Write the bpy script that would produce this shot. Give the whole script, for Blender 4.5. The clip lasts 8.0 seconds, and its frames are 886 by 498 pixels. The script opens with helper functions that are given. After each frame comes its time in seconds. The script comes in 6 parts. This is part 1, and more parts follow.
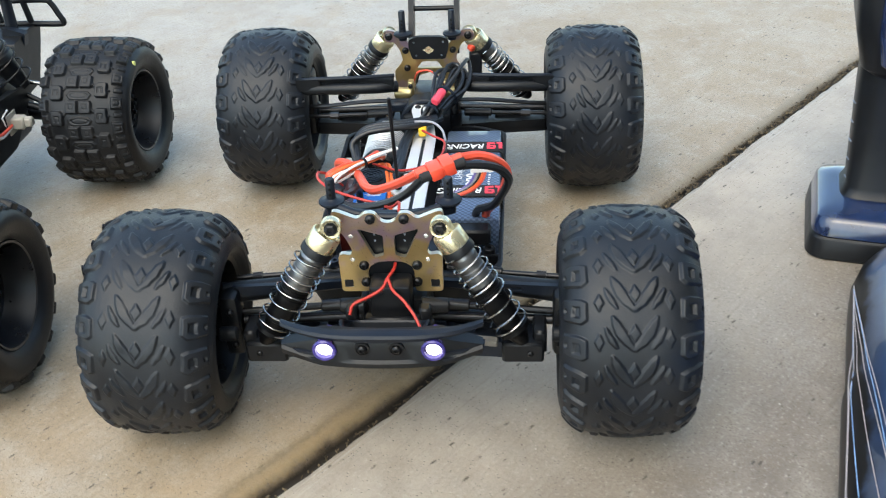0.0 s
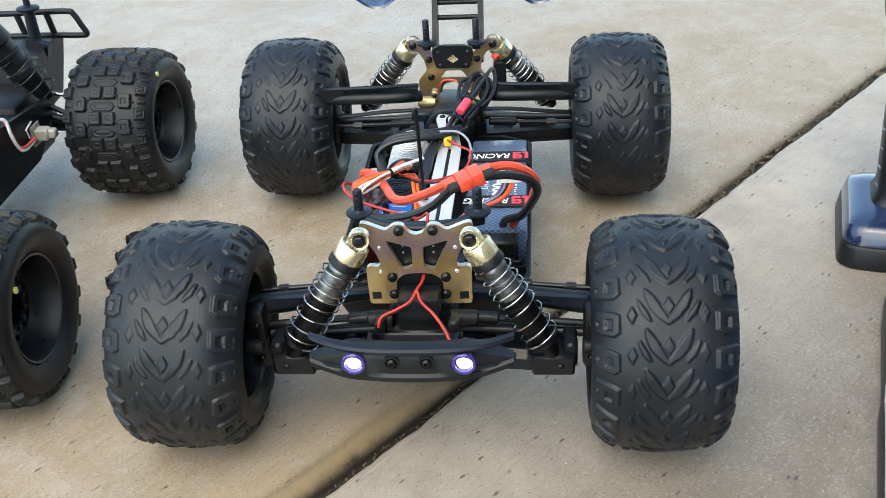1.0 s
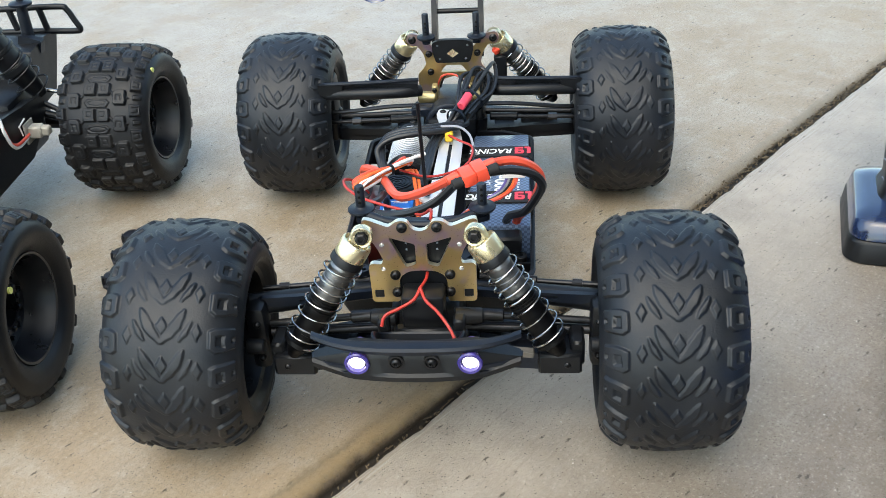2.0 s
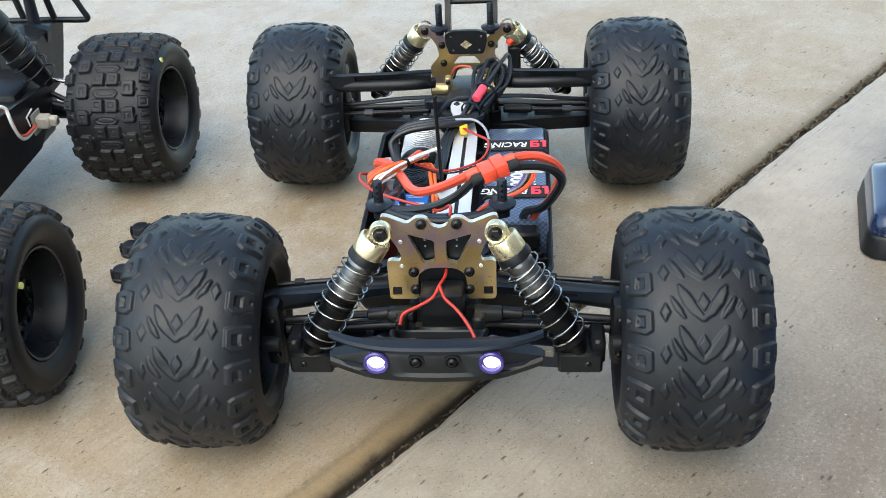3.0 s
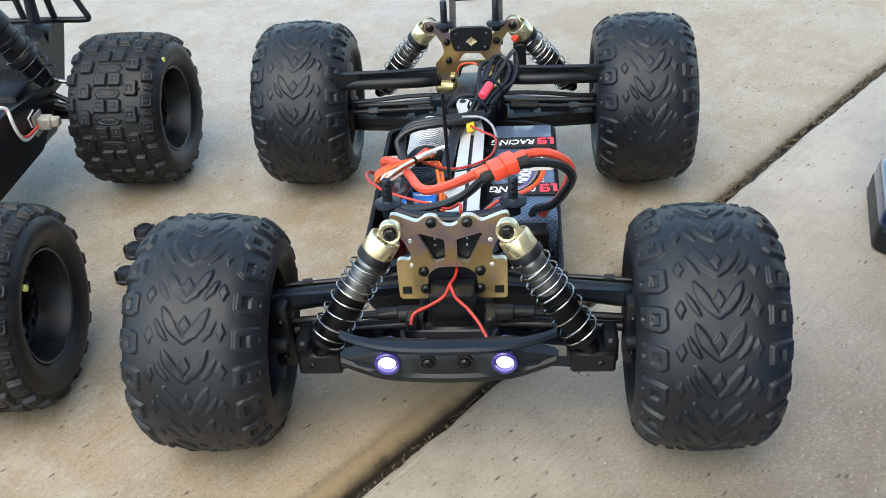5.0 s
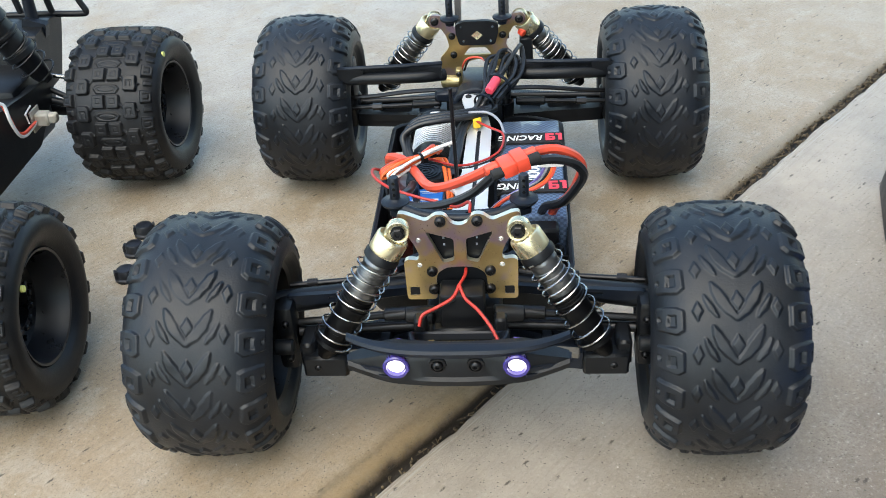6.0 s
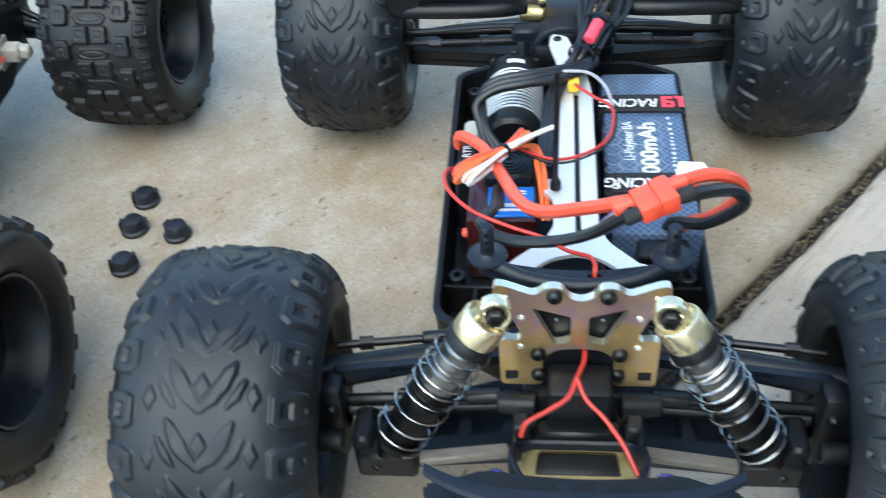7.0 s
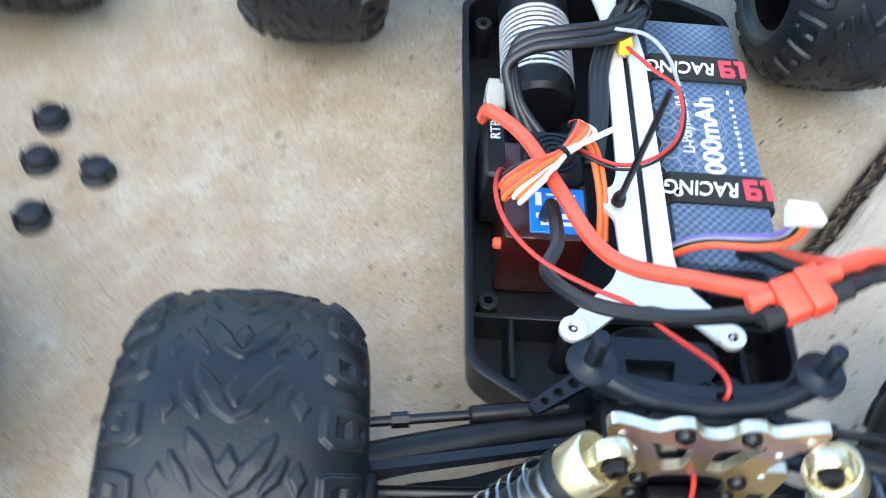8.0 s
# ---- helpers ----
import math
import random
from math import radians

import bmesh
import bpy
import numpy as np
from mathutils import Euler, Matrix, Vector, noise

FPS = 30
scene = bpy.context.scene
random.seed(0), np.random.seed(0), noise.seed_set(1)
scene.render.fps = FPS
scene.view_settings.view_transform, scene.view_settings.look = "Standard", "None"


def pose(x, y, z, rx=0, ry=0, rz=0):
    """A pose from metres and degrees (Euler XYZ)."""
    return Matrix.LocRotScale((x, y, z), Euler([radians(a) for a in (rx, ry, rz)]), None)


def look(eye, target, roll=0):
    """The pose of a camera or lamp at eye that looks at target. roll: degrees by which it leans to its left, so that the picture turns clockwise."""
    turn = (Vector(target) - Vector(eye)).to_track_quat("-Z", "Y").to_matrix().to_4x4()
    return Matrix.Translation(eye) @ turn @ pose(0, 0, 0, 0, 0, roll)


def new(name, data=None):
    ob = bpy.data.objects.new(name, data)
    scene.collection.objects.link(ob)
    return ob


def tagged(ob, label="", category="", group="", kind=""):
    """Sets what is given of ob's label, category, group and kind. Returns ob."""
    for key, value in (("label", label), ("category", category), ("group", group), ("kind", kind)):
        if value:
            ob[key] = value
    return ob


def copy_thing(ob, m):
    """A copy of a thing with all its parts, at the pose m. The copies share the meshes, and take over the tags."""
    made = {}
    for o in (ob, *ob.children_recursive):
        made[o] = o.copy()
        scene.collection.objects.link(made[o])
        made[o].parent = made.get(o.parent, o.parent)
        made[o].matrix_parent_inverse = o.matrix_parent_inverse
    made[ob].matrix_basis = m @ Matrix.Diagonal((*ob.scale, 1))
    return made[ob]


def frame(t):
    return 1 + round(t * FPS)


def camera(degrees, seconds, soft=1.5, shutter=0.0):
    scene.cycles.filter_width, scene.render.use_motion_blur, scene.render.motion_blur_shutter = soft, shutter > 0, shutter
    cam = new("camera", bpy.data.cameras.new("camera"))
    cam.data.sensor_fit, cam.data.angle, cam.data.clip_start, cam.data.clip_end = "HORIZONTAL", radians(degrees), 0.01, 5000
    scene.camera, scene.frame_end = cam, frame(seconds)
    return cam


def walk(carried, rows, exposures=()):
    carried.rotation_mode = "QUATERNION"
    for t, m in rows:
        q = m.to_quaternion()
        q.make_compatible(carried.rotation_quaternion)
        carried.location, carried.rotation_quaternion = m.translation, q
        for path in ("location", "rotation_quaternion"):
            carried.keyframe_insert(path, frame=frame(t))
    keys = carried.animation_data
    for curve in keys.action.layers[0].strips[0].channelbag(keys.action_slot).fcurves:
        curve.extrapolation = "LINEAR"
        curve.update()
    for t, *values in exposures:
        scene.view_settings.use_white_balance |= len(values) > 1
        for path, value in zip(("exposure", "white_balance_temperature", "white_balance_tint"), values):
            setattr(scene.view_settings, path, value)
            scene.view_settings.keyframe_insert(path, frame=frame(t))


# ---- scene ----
from mathutils.geometry import delaunay_2d_cdt

cam = camera(48.1, 8.0, soft=0.7, shutter=0.6)
PATH = [
    (0, (0.088, -0.57, 0.515), (-0.059, 1.117, -0.549), -3.0),
    (0.5, (0.079, -0.561, 0.514), (-0.087, 1.134, -0.536), -3.7),
    (1, (0.078, -0.562, 0.513), (-0.1, 1.132, -0.536), -3.7),
    (1.5, (0.075, -0.559, 0.51), (-0.105, 1.134, -0.54), -3.8),
    (2, (0.07, -0.551, 0.506), (-0.096, 1.14, -0.548), -3.8),
    (3.5, (0.052, -0.537, 0.506), (-0.112, 1.138, -0.574), -3.5),
    (4, (0.052, -0.536, 0.506), (-0.117, 1.141, -0.571), -3.7),
    (4.5, (0.049, -0.534, 0.505), (-0.114, 1.144, -0.571), -3.9),
    (6, (0.039, -0.517, 0.495), (-0.119, 1.155, -0.59), -4.0),
    (6.2, (0.022, -0.482, 0.498), (-0.121, 1.154, -0.644), -4.1),
    (6.5, (-0.004, -0.374, 0.48), (-0.142, 1.165, -0.789), -2.8),
    (6.8, (-0.016, -0.31, 0.483), (-0.161, 1.161, -0.864), -3.6),
    (7, (-0.018, -0.297, 0.482), (-0.213, 1.172, -0.862), -4.7),
    (7.2, (-0.009, -0.287, 0.494), (-0.26, 1.146, -0.879), -7.8),
    (7.3, (-0.006, -0.28, 0.506), (-0.248, 1.079, -0.941), -9.6),
    (7.4, (-0.004, -0.272, 0.511), (-0.212, 1.022, -1.0), -8.7),
    (7.5, (-0.01, -0.259, 0.515), (-0.183, 1.021, -1.012), -6.3),
    (7.6, (-0.031, -0.247, 0.524), (-0.159, 1.047, -0.997), -5.2),
    (7.7, (-0.058, -0.228, 0.521), (-0.132, 1.068, -1.001), -3.2),
    (7.8, (-0.081, -0.2, 0.508), (-0.11, 1.075, -1.033), -0.7),
    (7.9, (-0.101, -0.156, 0.481), (-0.064, 1.059, -1.106), 1.9),
    (8, (-0.119, -0.134, 0.477), (0.009, 1.021, -1.151), 8.6),
]
walk(cam, [(t, look(eye, target, roll)) for t, eye, target, roll in PATH], [(0, 1.76, 6980, 0), (6.0, 1.76, 6940, 0), (7.0, 1.93, 6200, -4), (7.5, 2.24, 6200, -4), (8.0, 2.15, 6150, -1)])

# ---- light ----
world = bpy.data.worlds.new("sky")
scene.world = world
world.use_nodes = True
wn = world.node_tree
wn.nodes.clear()
sky = wn.nodes.new("ShaderNodeTexSky")
sky.sky_type = "NISHITA"
sky.sun_disc = False
SUN_EL, SUN_AZ = radians(58), radians(200)
sky.sun_elevation, sky.sun_rotation = SUN_EL, SUN_AZ
sky.air_density, sky.dust_density, sky.ozone_density = 1.0, 1.6, 1.0
bg = wn.nodes.new("ShaderNodeBackground")
bg.inputs["Strength"].default_value = 0.15
wo = wn.nodes.new("ShaderNodeOutputWorld")
haze = wn.nodes.new("ShaderNodeHueSaturation")
haze.inputs["Saturation"].default_value = 1.0
wn.links.new(sky.outputs[0], haze.inputs["Color"])
wn.links.new(haze.outputs[0], bg.inputs["Color"])
wn.links.new(bg.outputs[0], wo.inputs["Surface"])
sun = new("sun", bpy.data.lights.new("sun", "SUN"))
sun.data.energy, sun.data.angle, sun.data.color = 0.70, radians(80), (1.0, 0.92, 0.82)
sun_from = Vector((math.sin(SUN_AZ) * math.cos(SUN_EL), math.cos(SUN_AZ) * math.cos(SUN_EL), math.sin(SUN_EL)))
sun.matrix_basis = look(sun_from * 10, (0, 0, 0))


# ---- materials ----
def nodes_of(name):
    m = bpy.data.materials.new(name)
    m.use_nodes = True
    nt = m.node_tree
    return m, nt, nt.nodes["Principled BSDF"]


def noise_node(nt, co, scale, detail=4.0, rough=0.55):
    n = nt.nodes.new("ShaderNodeTexNoise")
    n.inputs["Scale"].default_value, n.inputs["Detail"].default_value, n.inputs["Roughness"].default_value = scale, detail, rough
    nt.links.new(co, n.inputs["Vector"])
    return n.outputs["Fac"]


def ramp(nt, fac, stops):
    r = nt.nodes.new("ShaderNodeValToRGB")
    e = r.color_ramp.elements
    while len(e) < len(stops):
        e.new(0.5)
    for el, (p, c) in zip(e, stops):
        el.position = p
        el.color = (*c, 1) if len(c) == 3 else c
    nt.links.new(fac, r.inputs[0])
    return r.outputs[0]


def mix(nt, fac, a, b, mode="MIX"):
    n = nt.nodes.new("ShaderNodeMix")
    n.data_type, n.blend_type = "RGBA", mode
    for sock, v in ((n.inputs["Factor"], fac), (n.inputs["A"], a), (n.inputs["B"], b)):
        if isinstance(v, (int, float)):
            sock.default_value = v
        elif isinstance(v, tuple):
            sock.default_value = (*v, 1)
        else:
            nt.links.new(v, sock)
    return n.outputs["Result"]


def math_node(nt, op, a, b=0.0, clamp=False):
    n = nt.nodes.new("ShaderNodeMath")
    n.operation, n.use_clamp = op, clamp
    for sock, v in ((n.inputs[0], a), (n.inputs[1], b)):
        if isinstance(v, (int, float)):
            sock.default_value = v
        else:
            nt.links.new(v, sock)
    return n.outputs[0]


def bump(nt, bsdf, height, strength, dist):
    n = nt.nodes.new("ShaderNodeBump")
    n.inputs["Strength"].default_value, n.inputs["Distance"].default_value = strength, dist
    nt.links.new(height, n.inputs["Height"])
    nt.links.new(n.outputs[0], bsdf.inputs["Normal"])


def mat(name, base, rough=0.5, metal=0.0, var=0.2, scale=60, bscale=900, bstr=0.15, coat=0.0, dust=0.0, spec=0.5):
    """A worn surface: base colour that varies at two scales, fine relief, and grey-brown dust in patches."""
    m, nt, b = nodes_of(name)
    co = nt.nodes.new("ShaderNodeTexCoord").outputs["Object"]
    big, fine = noise_node(nt, co, scale), noise_node(nt, co, bscale, 3.0)
    lo = tuple(c * (1 - var) for c in base)
    hi = tuple(min(1, c * (1 + var)) for c in base)
    col = ramp(nt, big, [(0.3, lo), (0.7, hi)])
    col = mix(nt, math_node(nt, "MULTIPLY", fine, 0.35), col, lo)
    if dust:
        where = ramp(nt, noise_node(nt, co, 35, 6.0, 0.65), [(0.4, (0, 0, 0)), (0.72, (dust, dust, dust))])
        col = mix(nt, where, col, (0.24, 0.20, 0.155))
    nt.links.new(col, b.inputs["Base Color"])
    r = ramp(nt, big, [(0.25, (rough * 0.82,) * 3), (0.75, (min(1, rough * 1.2),) * 3)])
    nt.links.new(r, b.inputs["Roughness"])
    b.inputs["Metallic"].default_value, b.inputs["Coat Weight"].default_value = metal, coat
    b.inputs["Specular IOR Level"].default_value = spec
    if bstr:
        bump(nt, b, fine, bstr, 0.0006)
    return m


RUBBER = mat("tyre_rubber", (0.0050, 0.0077, 0.0124), 0.44, var=0.4, scale=24, bscale=700, bstr=0.25, dust=0.035, spec=0.38)
RUBBER_OLD = mat("block_tyre_rubber", (0.0062, 0.0072, 0.0092), 0.46, var=0.25, scale=30, bscale=700, bstr=0.25, dust=0.03, spec=0.32)
PLASTIC = mat("black_nylon", (0.0050, 0.0060, 0.0080), 0.38, var=0.3, scale=80, bscale=1200, bstr=0.12, dust=0.012, spec=0.30)
PLASTIC_BLUE = mat("blue_black_nylon", (0.0052, 0.0086, 0.0160), 0.40, var=0.25, scale=80, bscale=1200, bstr=0.15, dust=0.012, spec=0.32)
SLEEVE = mat("matt_black_sleeve", (0.003, 0.003, 0.0035), 0.34, var=0.3, bscale=1200, bstr=0.1, spec=0.16)
RIM = mat("rim_plastic", (0.0032, 0.0038, 0.0050), 0.30, var=0.2, bstr=0.05, spec=0.30)
DISH_PLASTIC = mat("satin_dish_plastic", (0.0125, 0.0135, 0.0165), 0.30, var=0.25, bstr=0.05, spec=0.5)
STEEL_BLACK = mat("black_steel", (0.03, 0.03, 0.032), 0.33, metal=0.8, var=0.25, bstr=0.05)
CHROME = mat("spring_steel", (0.38, 0.38, 0.375), 0.22, metal=1.0, var=0.15, bstr=0.03)
GREY_ALU = mat("grey_aluminium", (0.21, 0.21, 0.212), 0.34, metal=0.95, var=0.15, bstr=0.04)
GOLD = mat("gold_anodised", (0.84, 0.75, 0.50), 0.27, metal=0.9, var=0.12, scale=50, bstr=0.04)
SILVER = mat("brushed_silver_plate", (0.74, 0.74, 0.74), 0.42, metal=0.45, var=0.06, scale=25, bstr=0.04)
FIN = mat("machined_fin", (0.86, 0.87, 0.88), 0.24, metal=0.55, var=0.05, bstr=0.0)
RED_WIRE = mat("red_wire_jacket", (0.46, 0.030, 0.022), 0.45, var=0.2, bstr=0.03)
RED_CABLE = mat("red_silicone", (0.70, 0.085, 0.045), 0.42, var=0.15, bstr=0.05)
RED_PLUG = mat("red_plug_plastic", (0.82, 0.082, 0.042), 0.4, var=0.1, bstr=0.05)
BLACK_CABLE = mat("black_silicone", (0.011, 0.012, 0.014), 0.38, var=0.25, bstr=0.05)
ORANGE_WIRE = mat("orange_wire", (0.75, 0.14, 0.03), 0.45, var=0.12, bstr=0.0)
WHITE_WIRE = mat("white_wire", (0.8, 0.79, 0.77), 0.5, var=0.06, bstr=0.0)
PINK_SHRINK = mat("pink_shrink_tube", (0.75, 0.06, 0.10), 0.4, var=0.1, bstr=0.0)
YELLOW = mat("yellow_tape", (0.8, 0.5, 0.03), 0.5, var=0.1, bstr=0.0)
STRAP = mat("black_strap_webbing", (0.011, 0.011, 0.012), 0.75, var=0.25, bscale=1500, bstr=0.3)
PRINT_WHITE = mat("white_print", (0.75, 0.75, 0.75), 0.6, var=0.08, bstr=0.0)
PRINT_RED = mat("red_print", (0.7, 0.05, 0.08), 0.6, var=0.1, bstr=0.0)
PRINT_GREY = mat("grey_print", (0.22, 0.25, 0.30), 0.5, var=0.15, bstr=0.0)
PRINT_PALE = mat("pale_print", (0.66, 0.69, 0.73), 0.55, var=0.1, bstr=0.0)
DUSTY = mat("dusty_grey_plastic", (0.10, 0.092, 0.08), 0.6, var=0.3, scale=120, bstr=0.15, dust=0.3)
LABEL_BLUE = mat("blue_label", (0.02, 0.17, 0.62), 0.35, var=0.1, bstr=0.0)
CLEAR_PLUG = mat("milky_plug_plastic", (0.40, 0.38, 0.33), 0.35, var=0.15, bstr=0.05)
TWIG = mat("dry_litter", (0.13, 0.098, 0.06), 0.8, var=0.85, scale=260, bstr=0.2)
STUCCO = mat("grey_stucco", (0.16, 0.155, 0.145), 0.85, var=0.15, scale=4, bscale=160, bstr=0.5)
NUT_BLACK = mat("blue_black_anodised", (0.010, 0.012, 0.018), 0.42, var=0.25, bstr=0.1, spec=0.45)
YELLOW_DOT = mat("yellow_paint_dot", (0.7, 0.68, 0.2), 0.6, var=0.1, bstr=0.0)


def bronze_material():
    """Bronze-gold anodising with violet patches and a violet band by height."""
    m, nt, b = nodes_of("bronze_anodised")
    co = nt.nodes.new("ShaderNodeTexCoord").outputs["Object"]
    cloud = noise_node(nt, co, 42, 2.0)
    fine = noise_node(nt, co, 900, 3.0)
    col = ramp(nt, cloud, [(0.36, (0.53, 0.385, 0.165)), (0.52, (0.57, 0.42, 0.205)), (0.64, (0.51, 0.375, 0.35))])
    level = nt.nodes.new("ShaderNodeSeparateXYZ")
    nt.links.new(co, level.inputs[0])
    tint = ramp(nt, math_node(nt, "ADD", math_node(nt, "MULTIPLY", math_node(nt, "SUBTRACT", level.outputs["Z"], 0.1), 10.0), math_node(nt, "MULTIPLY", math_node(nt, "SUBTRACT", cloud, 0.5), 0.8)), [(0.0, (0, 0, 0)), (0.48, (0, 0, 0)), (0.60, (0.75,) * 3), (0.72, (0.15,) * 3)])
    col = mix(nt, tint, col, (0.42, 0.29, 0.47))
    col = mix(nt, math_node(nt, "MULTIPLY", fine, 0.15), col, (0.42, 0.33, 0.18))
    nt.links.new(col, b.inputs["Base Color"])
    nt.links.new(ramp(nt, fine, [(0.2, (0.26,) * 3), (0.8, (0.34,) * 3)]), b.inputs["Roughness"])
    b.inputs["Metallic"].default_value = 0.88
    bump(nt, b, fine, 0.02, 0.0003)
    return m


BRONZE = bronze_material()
CUT_EDGE = mat("polished_cut_edge", (0.86, 0.80, 0.64), 0.3, metal=0.9, var=0.1, scale=60, bstr=0.02)


def weave_material():
    """Blue carbon-look foil: a fine chequer of two blues under a clear coat."""
    m, nt, b = nodes_of("blue_carbon_foil")
    co = nt.nodes.new("ShaderNodeTexCoord").outputs["Object"]
    ck = nt.nodes.new("ShaderNodeTexChecker")
    ck.inputs["Scale"].default_value = 420
    ck.inputs["Color1"].default_value, ck.inputs["Color2"].default_value = (0.030, 0.052, 0.105, 1), (0.15, 0.22, 0.35, 1)
    nt.links.new(co, ck.inputs["Vector"])
    nt.links.new(mix(nt, noise_node(nt, co, 90), ck.outputs[0], (0.055, 0.085, 0.15), "MIX"), b.inputs["Base Color"])
    b.inputs["Roughness"].default_value, b.inputs["Coat Weight"].default_value = 0.4, 0.4
    bump(nt, b, noise_node(nt, co, 120), 0.15, 0.001)
    return m


FOIL = weave_material()


def led_material():
    m, nt, b = nodes_of("led_lit")
    b.inputs["Base Color"].default_value = (0.8, 0.78, 0.9, 1)
    b.inputs["Emission Color"].default_value = (0.8, 0.72, 1.0, 1)
    b.inputs["Emission Strength"].default_value = 1.2
    return m


LED = led_material()
HOLE_GLINT = mat("hole_glint", (0.85, 0.84, 0.8), 0.2, metal=0.6, var=0.05, bstr=0.0)
PALE_BRASS = mat("pale_brass", (0.50, 0.40, 0.20), 0.4, metal=0.85, var=0.2, scale=90, bstr=0.05)
DULL_GOLD = mat("dull_gold_plate", (0.25, 0.195, 0.085), 0.38, metal=0.6, var=0.4, scale=90, bstr=0.1, dust=0.05)
LENS = mat("violet_led_housing", (0.045, 0.032, 0.20), 0.2, var=0.2, bstr=0.0, coat=0.5)


def concrete_material():
    """Old slab concrete; the local x axis runs along the joint, so stains and tooled grooves follow its edges."""
    m, nt, b = nodes_of("old_concrete")
    co = nt.nodes.new("ShaderNodeTexCoord").outputs["Object"]
    sep = nt.nodes.new("ShaderNodeSeparateXYZ")
    nt.links.new(co, sep.inputs[0])
    along = nt.nodes.new("ShaderNodeMapping")
    along.inputs["Scale"].default_value = (0.32, 1.0, 1.0)
    nt.links.new(co, along.inputs["Vector"])
    cloud, mid = noise_node(nt, co, 6, 6.0, 0.6), noise_node(nt, co, 30, 8.0, 0.7)
    blot = noise_node(nt, co, 13, 5.0, 0.65)
    grain, fine = noise_node(nt, co, 300, 5.0, 0.75), noise_node(nt, co, 850, 3.0, 0.7)
    warm = ramp(nt, cloud, [(0.34, (0.282, 0.214, 0.140)), (0.5, (0.334, 0.269, 0.193)), (0.66, (0.362, 0.316, 0.255))])
    grey = ramp(nt, cloud, [(0.36, (0.170, 0.140, 0.110)), (0.48, (0.217, 0.185, 0.151)), (0.64, (0.254, 0.225, 0.194))])
    leftside = nt.nodes.new("ShaderNodeMapRange")
    leftside.inputs["From Min"].default_value, leftside.inputs["From Max"].default_value = -0.02, 0.01
    nt.links.new(sep.outputs["Y"], leftside.inputs["Value"])
    # greyer far slab; set back so shade between the trucks is in the colour
    away = nt.nodes.new("ShaderNodeMapRange")
    for key, v in (("From Min", 0.36), ("From Max", 0.62), ("To Min", 0.0), ("To Max", 0.8)):
        away.inputs[key].default_value = v
    nt.links.new(sep.outputs["Y"], away.inputs["Value"])
    warm = mix(nt, away.outputs[0], warm, ramp(nt, cloud, [(0.34, (0.31, 0.272, 0.228)), (0.66, (0.37, 0.35, 0.32))]))
    col = mix(nt, leftside.outputs[0], grey, warm)
    left_only = leftside.outputs[0]
    col = mix(nt, math_node(nt, "MULTIPLY", ramp(nt, mid, [(0.48, (0, 0, 0)), (0.66, (0.70,) * 3)]), math_node(nt, "ADD", math_node(nt, "MULTIPLY", left_only, 0.65), 0.35)), col, (0.43, 0.395, 0.34))
    col = mix(nt, math_node(nt, "MULTIPLY", ramp(nt, mid, [(0.30, (0.6,) * 3), (0.46, (0, 0, 0))]), math_node(nt, "ADD", math_node(nt, "MULTIPLY", left_only, 0.6), 0.4)), col, (0.235, 0.18, 0.115))
    col = mix(nt, math_node(nt, "MULTIPLY", ramp(nt, blot, [(0.50, (0, 0, 0)), (0.62, (0.45,) * 3)]), math_node(nt, "ADD", math_node(nt, "MULTIPLY", left_only, 0.7), 0.3)), col, (0.30, 0.225, 0.135))
    rough_side = math_node(nt, "SUBTRACT", 1.0, math_node(nt, "MULTIPLY", left_only, 0.1))
    col = mix(nt, math_node(nt, "MULTIPLY", rough_side, ramp(nt, grain, [(0.32, (0.8,) * 3), (0.47, (0, 0, 0))])), col, (0.15, 0.12, 0.09))
    col = mix(nt, math_node(nt, "MULTIPLY", rough_side, ramp(nt, grain, [(0.56, (0, 0, 0)), (0.70, (0.5,) * 3)])), col, (0.60, 0.56, 0.49))
    col = mix(nt, ramp(nt, fine, [(0.36, (0.62,) * 3), (0.48, (0, 0, 0))]), col, (0.125, 0.100, 0.078))
    # brown wash left by standing water beside the joint
    near = nt.nodes.new("ShaderNodeMapRange")
    for key, v in (("From Min", 0.02), ("From Max", 0.30), ("To Min", 1.0), ("To Max", 0.0)):
        near.inputs[key].default_value = v
    nt.links.new(math_node(nt, "ABSOLUTE", sep.outputs["Y"]), near.inputs["Value"])
    toward = nt.nodes.new("ShaderNodeMapRange")
    for key, v in (("From Min", -0.05), ("From Max", 0.26), ("To Min", 0.62), ("To Max", 0.10)):
        toward.inputs[key].default_value = v
    nt.links.new(sep.outputs["X"], toward.inputs["Value"])
    pool = ramp(nt, noise_node(nt, co, 10, 7.0, 0.68), [(0.34, (0.12,) * 3), (0.60, (1, 1, 1))])
    wash = math_node(nt, "MULTIPLY", math_node(nt, "MULTIPLY", near.outputs[0], toward.outputs[0]), pool)
    wash = math_node(nt, "MULTIPLY", wash, math_node(nt, "ADD", math_node(nt, "MULTIPLY", left_only, 0.68), 0.32))
    col = mix(nt, wash, col, (0.350, 0.248, 0.145))
    # paler towards the joint on the right slab
    pale_edge = nt.nodes.new("ShaderNodeMapRange")
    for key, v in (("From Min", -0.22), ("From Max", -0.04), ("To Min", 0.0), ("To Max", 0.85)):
        pale_edge.inputs[key].default_value = v
    nt.links.new(sep.outputs["Y"], pale_edge.inputs["Value"])
    pale_edge = math_node(nt, "MULTIPLY", pale_edge.outputs[0], math_node(nt, "LESS_THAN", sep.outputs["Y"], -0.003))
